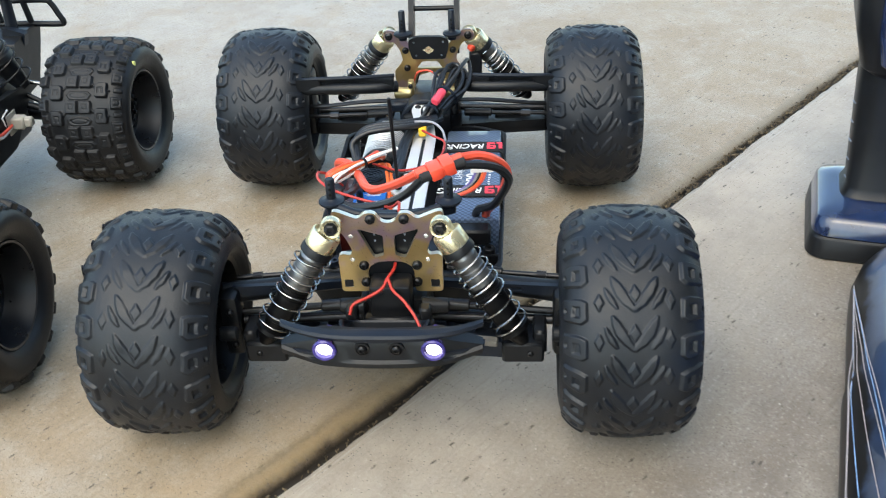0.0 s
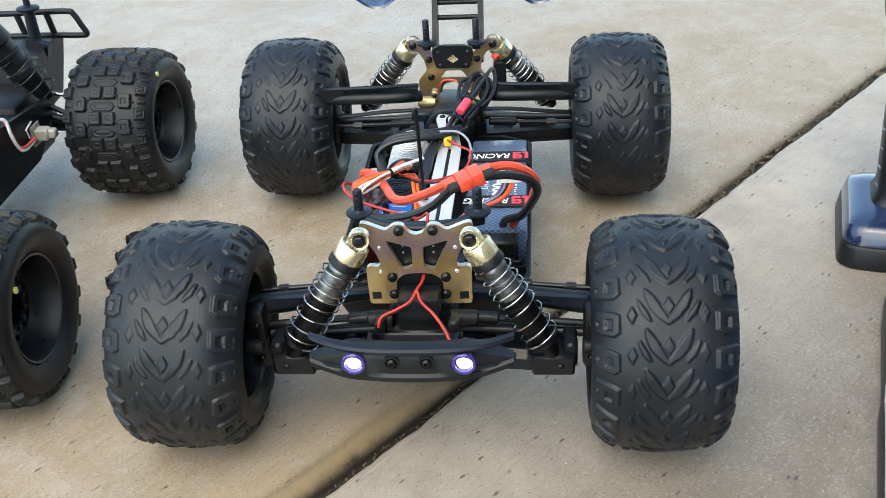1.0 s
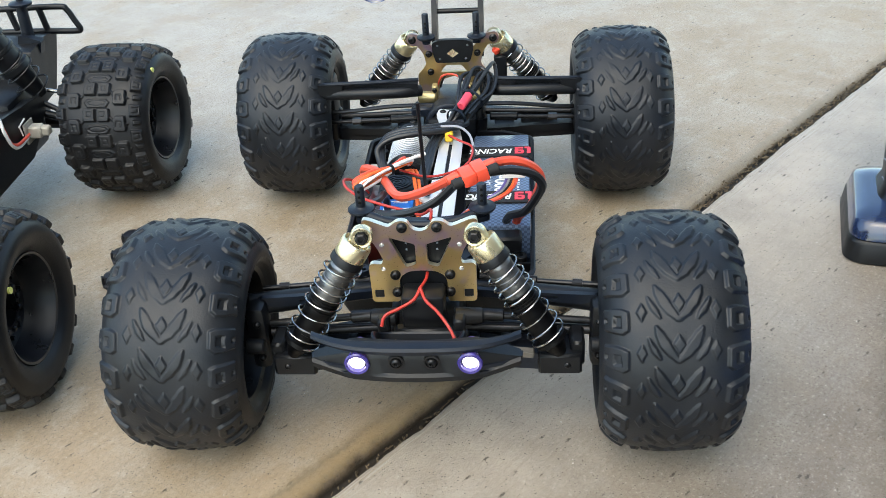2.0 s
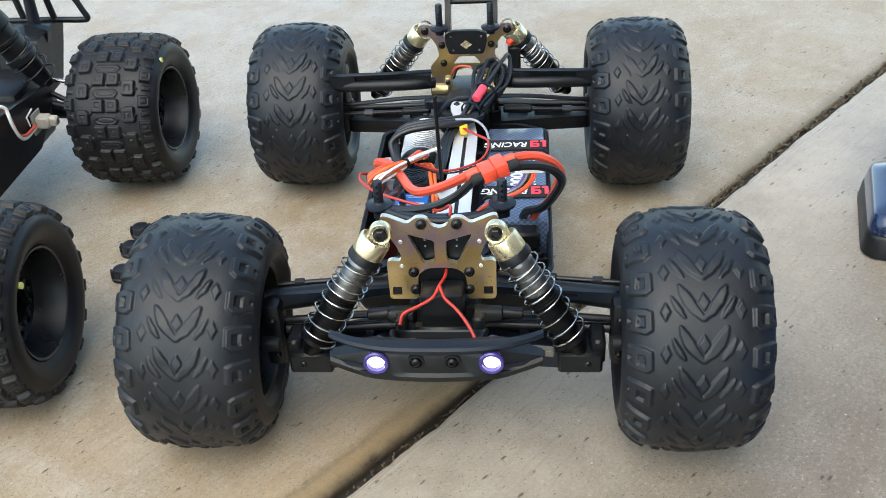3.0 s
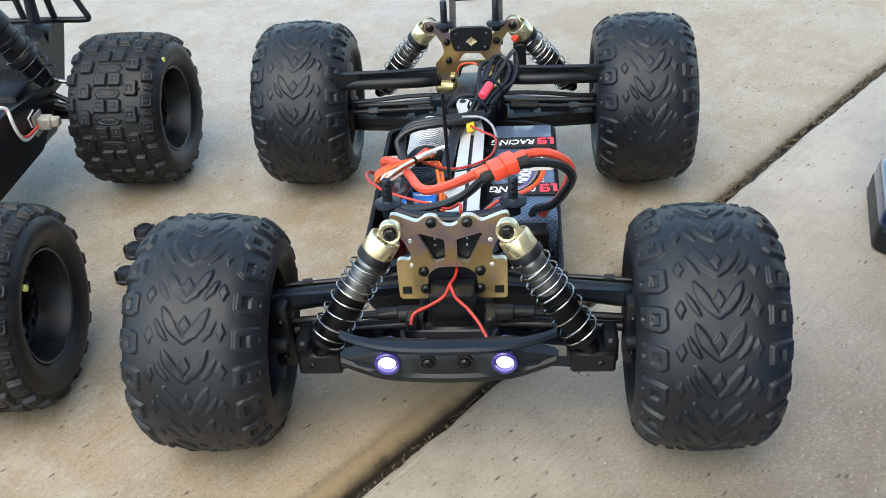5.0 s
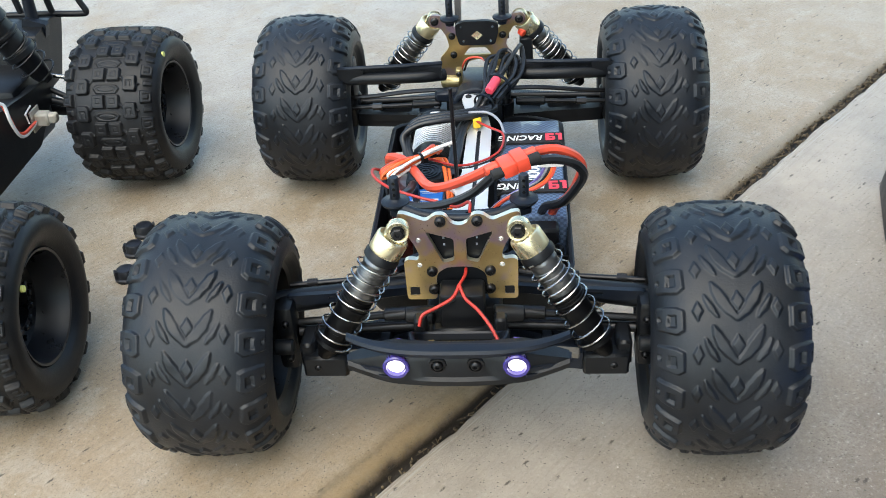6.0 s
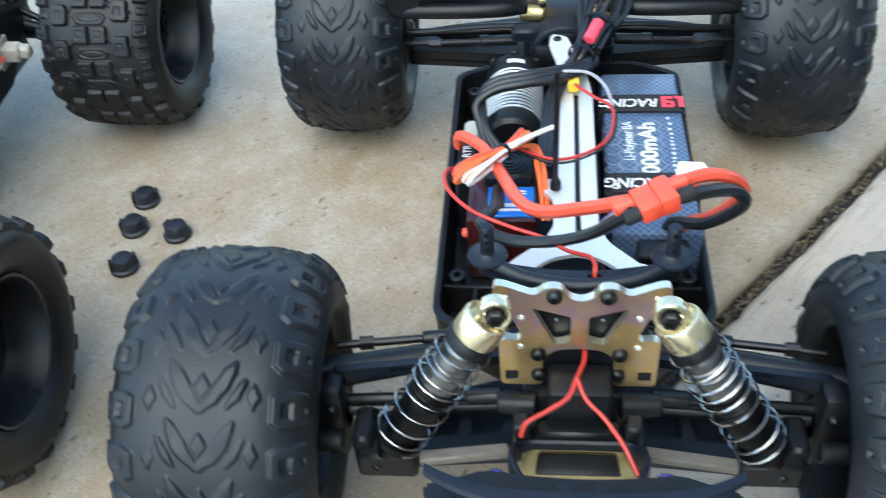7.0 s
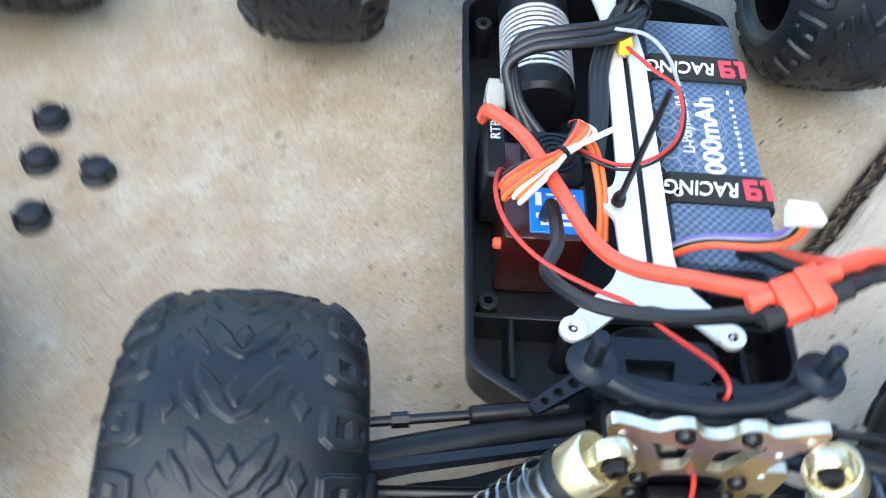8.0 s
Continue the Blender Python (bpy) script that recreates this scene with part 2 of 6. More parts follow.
    col = mix(nt, math_node(nt, "MULTIPLY", pale_edge, ramp(nt, blot, [(0.34, (0.45,) * 3), (0.6, (1, 1, 1))])), col, (0.43, 0.375, 0.31))
    # broom strokes that run with the joint
    broom = nt.nodes.new("ShaderNodeMapping")
    broom.inputs["Scale"].default_value = (16.0, 330.0, 1.0)
    nt.links.new(co, broom.inputs["Vector"])
    strokes = noise_node(nt, broom.outputs[0], 1.0, 3.0, 0.6)
    col = mix(nt, ramp(nt, strokes, [(0.34, (0.18,) * 3), (0.46, (0, 0, 0))]), col, (0.16, 0.125, 0.085))
    pits = None
    for scale, lim, where, tone in ((150, 0.20, 0.52, (0.060, 0.046, 0.032)), (330, 0.22, 0.48, (0.075, 0.060, 0.043)), (160, 0.12, 0.62, (0.68, 0.65, 0.58))):
        vor = nt.nodes.new("ShaderNodeTexVoronoi")
        vor.inputs["Scale"].default_value = scale
        nt.links.new(along.outputs[0] if scale == 150 else co, vor.inputs["Vector"])
        pit = ramp(nt, math_node(nt, "ADD", vor.outputs["Distance"], math_node(nt, "MULTIPLY", math_node(nt, "SUBTRACT", fine, 0.5), 0.42)), [(lim * 0.55, (1, 1, 1)), (lim, (0, 0, 0))])
        some = ramp(nt, noise_node(nt, co, scale * 0.45, 2.0), [(where, (0, 0, 0)), (where + 0.05, (1, 1, 1))])
        hole = math_node(nt, "MULTIPLY", pit, some)
        col = mix(nt, math_node(nt, "MULTIPLY", hole, 0.85), col, tone)
        pits = hole if pits is None else (math_node(nt, "ADD", pits, hole) if scale != 160 else pits)
    # stained, rounded lip of the left slab
    wob = math_node(nt, "ADD", sep.outputs["Y"], math_node(nt, "ADD", math_node(nt, "MULTIPLY", math_node(nt, "SUBTRACT", mid, 0.5), 0.016), math_node(nt, "MULTIPLY", math_node(nt, "SUBTRACT", grain, 0.5), 0.010)))
    unit = nt.nodes.new("ShaderNodeMapRange")
    unit.inputs["From Min"].default_value, unit.inputs["From Max"].default_value = 0.0, 0.040
    nt.links.new(wob, unit.inputs["Value"])
    share = ramp(nt, unit.outputs[0], [(0.0, (0, 0, 0)), (0.05, (0.95,) * 3), (0.34, (0.9,) * 3), (0.56, (0.8,) * 3), (0.82, (0, 0, 0))])
    tone = ramp(nt, unit.outputs[0], [(0.20, (0.024, 0.017, 0.010)), (0.29, (0.150, 0.102, 0.045)), (0.40, (0.235, 0.165, 0.080)), (0.50, (0.205, 0.145, 0.072)), (0.58, (0.135, 0.098, 0.052)), (0.66, (0.185, 0.135, 0.072)), (0.8, (0.26, 0.195, 0.11))])
    far = nt.nodes.new("ShaderNodeMapRange")
    for key, v in (("From Min", 0.06), ("From Max", 0.24), ("To Min", 0.0), ("To Max", 1.0)):
        far.inputs[key].default_value = v
    nt.links.new(sep.outputs["X"], far.inputs["Value"])
    share = mix(nt, far.outputs[0], share, ramp(nt, unit.outputs[0], [(0.0, (0, 0, 0)), (0.05, (0.95,) * 3), (0.42, (0.85,) * 3), (0.47, (0, 0, 0))]))
    tone = mix(nt, far.outputs[0], tone, ramp(nt, unit.outputs[0], [(0.12, (0.07, 0.055, 0.036)), (0.24, (0.20, 0.165, 0.115)), (0.45, (0.255, 0.225, 0.175))]))
    fade = ramp(nt, noise_node(nt, along.outputs[0], 9, 3.0), [(0.36, (0.45,) * 3), (0.56, (1, 1, 1))])
    reach = nt.nodes.new("ShaderNodeMapRange")
    for key, v in (("From Min", 0.02), ("From Max", 0.30), ("To Min", 1.0), ("To Max", 0.8)):
        reach.inputs[key].default_value = v
    nt.links.new(sep.outputs["X"], reach.inputs["Value"])
    fade = math_node(nt, "MULTIPLY", fade, reach.outputs[0])
    col = mix(nt, math_node(nt, "MULTIPLY", math_node(nt, "MULTIPLY", share, fade), math_node(nt, "ADD", math_node(nt, "MULTIPLY", grain, 1.4), 0.2), True), col, tone)
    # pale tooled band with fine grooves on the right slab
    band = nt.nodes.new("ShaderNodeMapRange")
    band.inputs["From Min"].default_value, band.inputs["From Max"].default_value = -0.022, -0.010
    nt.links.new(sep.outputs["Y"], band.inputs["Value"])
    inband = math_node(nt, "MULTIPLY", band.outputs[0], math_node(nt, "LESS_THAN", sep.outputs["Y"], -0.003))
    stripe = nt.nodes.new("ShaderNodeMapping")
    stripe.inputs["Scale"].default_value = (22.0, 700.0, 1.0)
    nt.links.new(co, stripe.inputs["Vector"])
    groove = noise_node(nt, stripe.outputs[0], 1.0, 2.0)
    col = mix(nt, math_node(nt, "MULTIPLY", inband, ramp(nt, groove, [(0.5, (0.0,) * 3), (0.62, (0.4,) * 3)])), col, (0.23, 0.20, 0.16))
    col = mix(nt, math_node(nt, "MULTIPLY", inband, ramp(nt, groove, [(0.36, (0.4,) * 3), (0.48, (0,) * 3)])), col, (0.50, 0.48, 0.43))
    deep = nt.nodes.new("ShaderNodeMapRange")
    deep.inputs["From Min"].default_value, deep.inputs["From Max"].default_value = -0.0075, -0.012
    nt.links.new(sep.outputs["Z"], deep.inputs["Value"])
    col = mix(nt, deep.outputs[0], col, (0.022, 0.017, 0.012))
    nt.links.new(col, b.inputs["Base Color"])
    nt.links.new(ramp(nt, mid, [(0.3, (0.40,) * 3), (0.7, (0.6,) * 3)]), b.inputs["Roughness"])
    h = math_node(nt, "ADD", math_node(nt, "MULTIPLY", mid, 1.2), math_node(nt, "SUBTRACT", grain, pits))
    h = math_node(nt, "SUBTRACT", h, math_node(nt, "MULTIPLY", inband, groove))
    h = math_node(nt, "ADD", h, math_node(nt, "MULTIPLY", strokes, 0.8))
    bump(nt, b, h, 0.55, 0.0012)
    return m


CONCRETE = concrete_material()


# ---- mesh helpers ----
WORLD_OF = {}


def thing(name, at, label, category, group=""):
    e = new(name)
    e.empty_display_size = 0.02
    e.location = at
    WORLD_OF[e] = Matrix.Translation(at)
    return tagged(e, label, category, group)


def part(name, bm, material, parent, label="", m=None, smooth=True):
    """Links a bmesh (or a finished mesh) as one mesh object under a thing or a part; m is its pose in the world."""
    if isinstance(bm, bpy.types.Mesh):
        me = bm
    else:
        bmesh.ops.recalc_face_normals(bm, faces=bm.faces)
        me = bpy.data.meshes.new(name)
        bm.to_mesh(me)
        bm.free()
        for mt in (material if isinstance(material, (list, tuple)) else [material]):
            me.materials.append(mt)
        if smooth:
            me.shade_smooth()
            me.set_sharp_from_angle(angle=radians(38))
    ob = new(name, me)
    m = m or Matrix.Identity(4)
    WORLD_OF[ob] = m
    if parent:
        ob.parent = parent
        ob.matrix_parent_inverse = WORLD_OF[parent].inverted()
    ob.matrix_basis = m
    if label:
        ob["label"] = label
    return ob


def frame_of(d):
    d = Vector(d).normalized()
    a = Vector((0, 0, 1)) if abs(d.z) < 0.9 else Vector((1, 0, 0))
    u = d.cross(a).normalized()
    return u, d.cross(u).normalized(), d


def rings(bm, loops, close_ends=True):
    """Skins loops of equal count."""
    vs = [[bm.verts.new(p) for p in lp] for lp in loops]
    n = len(vs[0])
    for a, b in zip(vs, vs[1:]):
        for i in range(n):
            bm.faces.new((a[i], a[(i + 1) % n], b[(i + 1) % n], b[i]))
    if close_ends:
        bm.faces.new(vs[0][::-1])
        bm.faces.new(vs[-1])
    return vs


def lathe(bm, origin, axis, profile, seg=24, close_ends=True):
    """profile: (distance along the axis, radius)."""
    u, v, d = frame_of(axis)
    o = Vector(origin)
    rings(bm, [[o + d * h + (u * math.cos(k * math.tau / seg) + v * math.sin(k * math.tau / seg)) * max(r, 1e-5) for k in range(seg)] for h, r in profile], close_ends)


def cyl(bm, a, b, r, r2=None, seg=16, edge=0.0):
    a, b = Vector(a), Vector(b)
    ln = (b - a).length
    r2 = r if r2 is None else r2
    if edge:
        prof = [(0, r - edge), (edge, r), (ln - edge, r2), (ln, r2 - edge)]
    else:
        prof = [(0, r), (ln, r2)]
    lathe(bm, a, b - a, prof, seg)


def spline(pts, per=8):
    p = [Vector(q) for q in pts]
    p = [p[0] * 2 - p[1]] + p + [p[-1] * 2 - p[-2]]
    out = []
    for i in range(1, len(p) - 2):
        for k in range(per):
            t = k / per
            a, b, c, d = p[i - 1], p[i], p[i + 1], p[i + 2]
            out.append(0.5 * (2 * b + (c - a) * t + (2 * a - 5 * b + 4 * c - d) * t * t + (3 * b - a - 3 * c + d) * t ** 3))
    out.append(p[-2])
    return out


def sweep(bm, path, r, seg=8):
    """A round tube along a path; r may be a number or a function of the share of the length."""
    path = [Vector(q) for q in path]
    n = len(path)
    loops, u = [], None
    for i, q in enumerate(path):
        d = (path[min(i + 1, n - 1)] - path[max(i - 1, 0)]).normalized()
        u = frame_of(d)[0] if u is None else (u - d * u.dot(d)).normalized()
        v = d.cross(u)
        rr = r(i / (n - 1)) if callable(r) else r
        loops.append([q + (u * math.cos(k * math.tau / seg) + v * math.sin(k * math.tau / seg)) * rr for k in range(seg)])
    rings(bm, loops)


def tube(bm, pts, r, seg=8, per=8):
    sweep(bm, spline(pts, per), r, seg)


def box(bm, c, size, bevel=0.0, m=None, seg=1):
    r = bmesh.ops.create_cube(bm, size=1.0)
    vs = r["verts"]
    mm = (m or Matrix.Identity(4)) @ Matrix.Translation(c) @ Matrix.Diagonal((*size, 1))
    bmesh.ops.transform(bm, matrix=mm, verts=vs)
    if bevel:
        es = list({e for v in vs for e in v.link_edges})
        bmesh.ops.bevel(bm, geom=es, offset=bevel, segments=seg, affect="EDGES", profile=0.5)


def rounded(pts, r, n=4):
    """A polygon with its corners rounded."""
    out = []
    k = len(pts)
    for i in range(k):
        a, b, c = (Vector(pts[j % k]).to_2d() for j in (i - 1, i, i + 1))
        la, lc = (a - b).length, (c - b).length
        q = min(r, la * 0.45, lc * 0.45)
        p, s = b + (a - b) * (q / la), b + (c - b) * (q / lc)
        for j in range(n + 1):
            t = j / n
            out.append(tuple(p * (1 - t) ** 2 + b * 2 * t * (1 - t) + s * t * t))
    return out


def disc(cx, cy, r, n=12):
    return [(cx + r * math.cos(k * math.tau / n), cy + r * math.sin(k * math.tau / n)) for k in range(n)]


def inside(p, loop):
    """Whether the 2D point lies within the loop."""
    hit = False
    for (x0, y0), (x1, y1) in zip(loop, loop[1:] + loop[:1]):
        if (y0 > p[1]) != (y1 > p[1]) and p[0] < (x1 - x0) * (p[1] - y0) / (y1 - y0) + x0:
            hit = not hit
    return hit


def plate(bm, outline, holes, thick, m):
    """A flat plate with holes: 2D outlines in the local xy plane, extruded to -z by thick."""
    pts, edges = [], []
    for loop in [outline, *holes]:
        s = len(pts)
        pts += [Vector(p) for p in loop]
        edges += [(s + i, s + (i + 1) % len(loop)) for i in range(len(loop))]
    co, ed, faces, *_ = delaunay_2d_cdt(pts, edges, [], 0, 1e-7)
    faces = [f for f in faces if inside(sum((co[i] for i in f), Vector((0, 0))) / len(f), outline) and not any(inside(sum((co[i] for i in f), Vector((0, 0))) / len(f), h) for h in holes)]
    up = [bm.verts.new(m @ Vector((p.x, p.y, 0))) for p in co]
    dn = [bm.verts.new(m @ Vector((p.x, p.y, -thick))) for p in co]
    count = {}
    for f in faces:
        bm.faces.new([up[i] for i in f])
        bm.faces.new([dn[i] for i in reversed(f)])
        for i in range(len(f)):
            e = (f[i], f[(i + 1) % len(f)])
            count[e] = 1
    for a, b in count:
        if (b, a) not in count:
            bm.faces.new((up[b], up[a], dn[a], dn[b]))


def writing(text, size, m, bold=0.0):
    """Letters as a thin mesh, centred on m, in its xy plane."""
    cu = bpy.data.curves.new("writing", "FONT")
    cu.body, cu.size, cu.align_x, cu.align_y, cu.extrude, cu.offset = text, size, "CENTER", "CENTER", 0.00012, bold
    ob = bpy.data.objects.new("writing", cu)
    me = bpy.data.meshes.new_from_object(ob)
    bpy.data.objects.remove(ob)
    me.transform(m)
    return me


def screw(parent, at, axis, r=0.0035, h=0.0028, name="bolt"):
    """A button-head screw with a hex socket."""
    bm = bmesh.new()
    lathe(bm, at, axis, [(-0.001, r), (h * 0.45, r), (h * 0.85, r * 0.75), (h, r * 0.5), (h, r * 0.42), (h * 0.5, r * 0.38)], 12)
    return part(name, bm, STEEL_BLACK, parent)


# ---- ground ----
JOINT = (0.0226, 0.0621, 0.0)
JOINT_TURN = 51.2


def build_ground():
    xs = [-40, -12, -4, -1.5, -0.8] + [-0.6 + 0.007 * i for i in range(290)] + [1.6, 2.2, 4, 12, 40]
    prof = [(40, 0), (12, 0), (4, 0), (1.5, 0), (0.6, 0), (0.25, 0), (0.1, 0), (0.05, 0), (0.028, -0.0001), (0.022, -0.0005), (0.0175, -0.0014), (0.0125, -0.0034), (0.0098, -0.0064),
            (0.0082, -0.0105), (0.0074, -0.0155), (0.004, -0.0155), (0.0005, -0.0155), (-0.0012, -0.012), (-0.0022, -0.007), (-0.0045, -0.0042), (-0.009, -0.0031), (-0.02, -0.003), (-0.06, -0.003),
            (-0.2, -0.003), (-0.6, -0.003), (-2, -0.003), (-8, -0.003), (-40, -0.003)]
    verts, faces = [], []
    for x in xs:
        wave = 0.004 * noise.noise((x * 4, 0.3, 0)) + 0.0022 * noise.noise((x * 23, 1.3, 0))
        chip = 0.0030 * max(0, noise.noise((x * 60, 7.1, 0)))
        for y, z in prof:
            near = max(0.0, 1 - abs(y) / 0.06)
            side = chip if -0.012 < y < -0.001 else 0.0
            rough = 0.0006 * noise.noise((x * 90, y * 90, 2.2)) if abs(y) < 0.05 else 0.0
            verts.append((x, y + wave * near - side, z + rough))
    n = len(prof)
    for i in range(len(xs) - 1):
        for j in range(n - 1):
            a = i * n + j
            faces.append((a, a + 1, a + n + 1, a + n))
    me = bpy.data.meshes.new("ground")
    me.from_pydata(verts, [], faces)
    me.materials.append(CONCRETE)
    bm = bmesh.new()
    bm.from_mesh(me)
    bmesh.ops.recalc_face_normals(bm, faces=bm.faces)
    if sum(f.normal.z for f in bm.faces) < 0:
        bmesh.ops.reverse_faces(bm, faces=bm.faces)
    bm.to_mesh(me)
    bm.free()
    me.shade_smooth()
    ob = new("ground", me)
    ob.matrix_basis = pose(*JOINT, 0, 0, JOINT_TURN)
    tagged(ob, "weathered beige concrete slabs with a stained open joint", "ground", kind="structure")


build_ground()


def build_shade_wall():
    """Unseen wall, added to keep light off the right side."""
    bm = bmesh.new()
    box(bm, (1.09, -1.67, 1.40), (0.24, 4.0, 2.806), 0.01)
    ob = part("shade_wall", bm, STUCCO, None)
    tagged(ob, "added unseen grey wall that shades the right side", "wall", kind="structure")


build_shade_wall()


def build_litter():
    """Grit, husks and bits of twig caught in the joint."""
    rnd = random.Random(9)
    bm = bmesh.new()
    for k in range(1150):
        x = rnd.uniform(-0.35, 1.3) if k < 600 else rnd.uniform(0.10, 0.95)
        wave = 0.004 * noise.noise((x * 4, 0.3, 0)) + 0.0022 * noise.noise((x * 23, 1.3, 0))
        fill = min(1.0, max(0.0, (x - 0.06) / 0.16))
        y = rnd.gauss(0.0035, 0.0030 + 0.0012 * fill) + wave
        z = -0.0155 + rnd.uniform(0, 0.0035) + 0.0075 * fill * rnd.uniform(0.3, 1.0)
        if rnd.random() < 0.55:
            s = rnd.uniform(0.0008, 0.0026)
            r = bmesh.ops.create_icosphere(bm, subdivisions=1, radius=s)
            m = Matrix.Translation((x, y, z)) @ Euler([rnd.uniform(0, 6) for _ in range(3)]).to_matrix().to_4x4() @ Matrix.Diagonal((1, rnd.uniform(0.5, 0.9), rnd.uniform(0.3, 0.7), 1))
            bmesh.ops.transform(bm, matrix=m, verts=r["verts"])
        else:
            a = rnd.uniform(0, 6.28)
            d = Vector((math.cos(a), math.sin(a) * 0.5, rnd.uniform(-0.1, 0.25))) * rnd.uniform(0.0018, 0.0065)
            p = Vector((x, y, z + 0.001))
            cyl(bm, p - d, p + d, rnd.uniform(0.0003, 0.0007), seg=5)
    ob = part("joint_litter", bm, [TWIG], None, m=pose(*JOINT, 0, 0, JOINT_TURN), smooth=False)
    tagged(ob, "dry grit and twig bits lying in the joint", "litter", kind="stuff")


build_litter()


# ---- tyres ----
TYRE_PROFILE = [(0.0, 0.0822), (0.010, 0.0820), (0.020, 0.0813), (0.028, 0.0797), (0.0345, 0.0768), (0.0400, 0.0725), (0.0442, 0.0670), (0.0468, 0.0620), (0.0475, 0.0575), (0.0462, 0.0535), (0.0435, 0.0512), (0.0395, 0.0475)]


def poly_dist(v, w, poly):
    """Signed distance to a polygon, negative inside; arrays v, w in its plane."""
    d = np.full(np.broadcast(v, w).shape, 1e9)
    odd = np.zeros(d.shape, bool)
    for (ax, ay), (bx, by) in zip(poly, poly[1:] + poly[:1]):
        ex, ey = bx - ax, by - ay
        t = np.clip(((v - ax) * ex + (w - ay) * ey) / (ex * ex + ey * ey), 0, 1)
        d = np.minimum(d, np.hypot(v - ax - ex * t, w - ay - ey * t))
        if ey:
            odd ^= ((ay > w) != (by > w)) & (v < ex * (w - ay) / ey + ax)
    return np.where(odd, -d, d)


def rib_dist(v, w, chain):
    """Signed distance to a rib of round section: points (v, w, half width)."""
    d = np.full(np.broadcast(v, w).shape, 1e9)
    for (ax, ay, ar), (bx, by, br) in zip(chain, chain[1:]):
        ex, ey = bx - ax, by - ay
        t = np.clip(((v - ax) * ex + (w - ay) * ey) / (ex * ex + ey * ey), 0, 1)
        d = np.minimum(d, np.hypot(v - ax - ex * t, w - ay - ey * t) - (ar + (br - ar) * t))
    return d


def raised(dist, height, soft):
    """Height of a moulded shape with softened flanks."""
    t = np.clip((soft - dist) / (2 * soft), 0, 1)
    return height * t * t * (3 - 2 * t)


def moulded_tyre(prof, n, steps, tread, material, wear):
    """One continuous skin: the profile turned about x, with the tread pattern raised along its normals."""
    half = np.array([tuple(p) for p in spline([(x, r, 0) for x, r in prof], 10)])[:, :2]
    line = np.concatenate([half[:0:-1] * (-1, 1), half])
    run = np.concatenate([[0], np.cumsum(np.hypot(*np.diff(line, axis=0).T))])
    at = np.linspace(0, run[-1], int(run[-1] / 0.00068))
    x, r = np.interp(at, run, line[:, 0]), np.interp(at, run, line[:, 1])
    tx, tr = np.gradient(x), np.gradient(r)
    ln = np.hypot(tx, tr)
    nx, nr = -tr / ln, tx / ln
    v = (at - run[-1] / 2) * 1000
    pitch = math.tau * prof[0][1] * 1000 / n
    ang = np.arange(n * steps) / (n * steps) * math.tau
    vv, aa = np.meshgrid(v, ang)
    sway = [sum(np.sin(aa * k + q * j) * np.cos(vv * f + q) for k, f, q in ((7, 0.21, 0.7), (23, 0.33, 2.9), (41, 0.52, 5.1))) for j in (1.0, 2.3)]
    w = (aa / math.tau * n * pitch + sway[0] * wear * 0.30) % pitch
    h = tread(vv + sway[1] * wear * 0.30, w, pitch) * 0.001
    worn = sum(np.sin(aa * k + q) * np.cos(vv * f + q * 2) for k, f, q in ((2, 0.05, 0.4), (5, 0.11, 2.1), (9, 0.07, 4.0), (31, 0.23, 1.0))) / 3
    h *= np.clip(1 - wear * (0.55 + 0.6 * worn) * np.clip((34 - np.abs(vv)) / 12, 0.35, 1), 0.1, 1)
    xx, rr = x + nx * h, r + nr * h
    pts = np.stack([xx, -np.sin(ang)[:, None] * rr, np.cos(ang)[:, None] * rr], -1).reshape(-1, 3)
    na, nv = h.shape
    i = (np.arange(na)[:, None] * nv + np.arange(nv - 1)).ravel()
    j = ((np.arange(na)[:, None] + 1) % na * nv + np.arange(nv - 1)).ravel()
    quads = np.stack([i, i + 1, j + 1, j], -1)
    me = bpy.data.meshes.new("tyre")
    me.vertices.add(len(pts))
    me.vertices.foreach_set("co", pts.ravel())
    me.loops.add(quads.size)
    me.loops.foreach_set("vertex_index", quads.ravel())
    me.polygons.add(len(quads))
    me.polygons.foreach_set("loop_start", np.arange(len(quads)) * 4)
    me.update(calc_edges=True)
    me.validate()
    me.materials.append(material)
    me.shade_smooth()
    return me


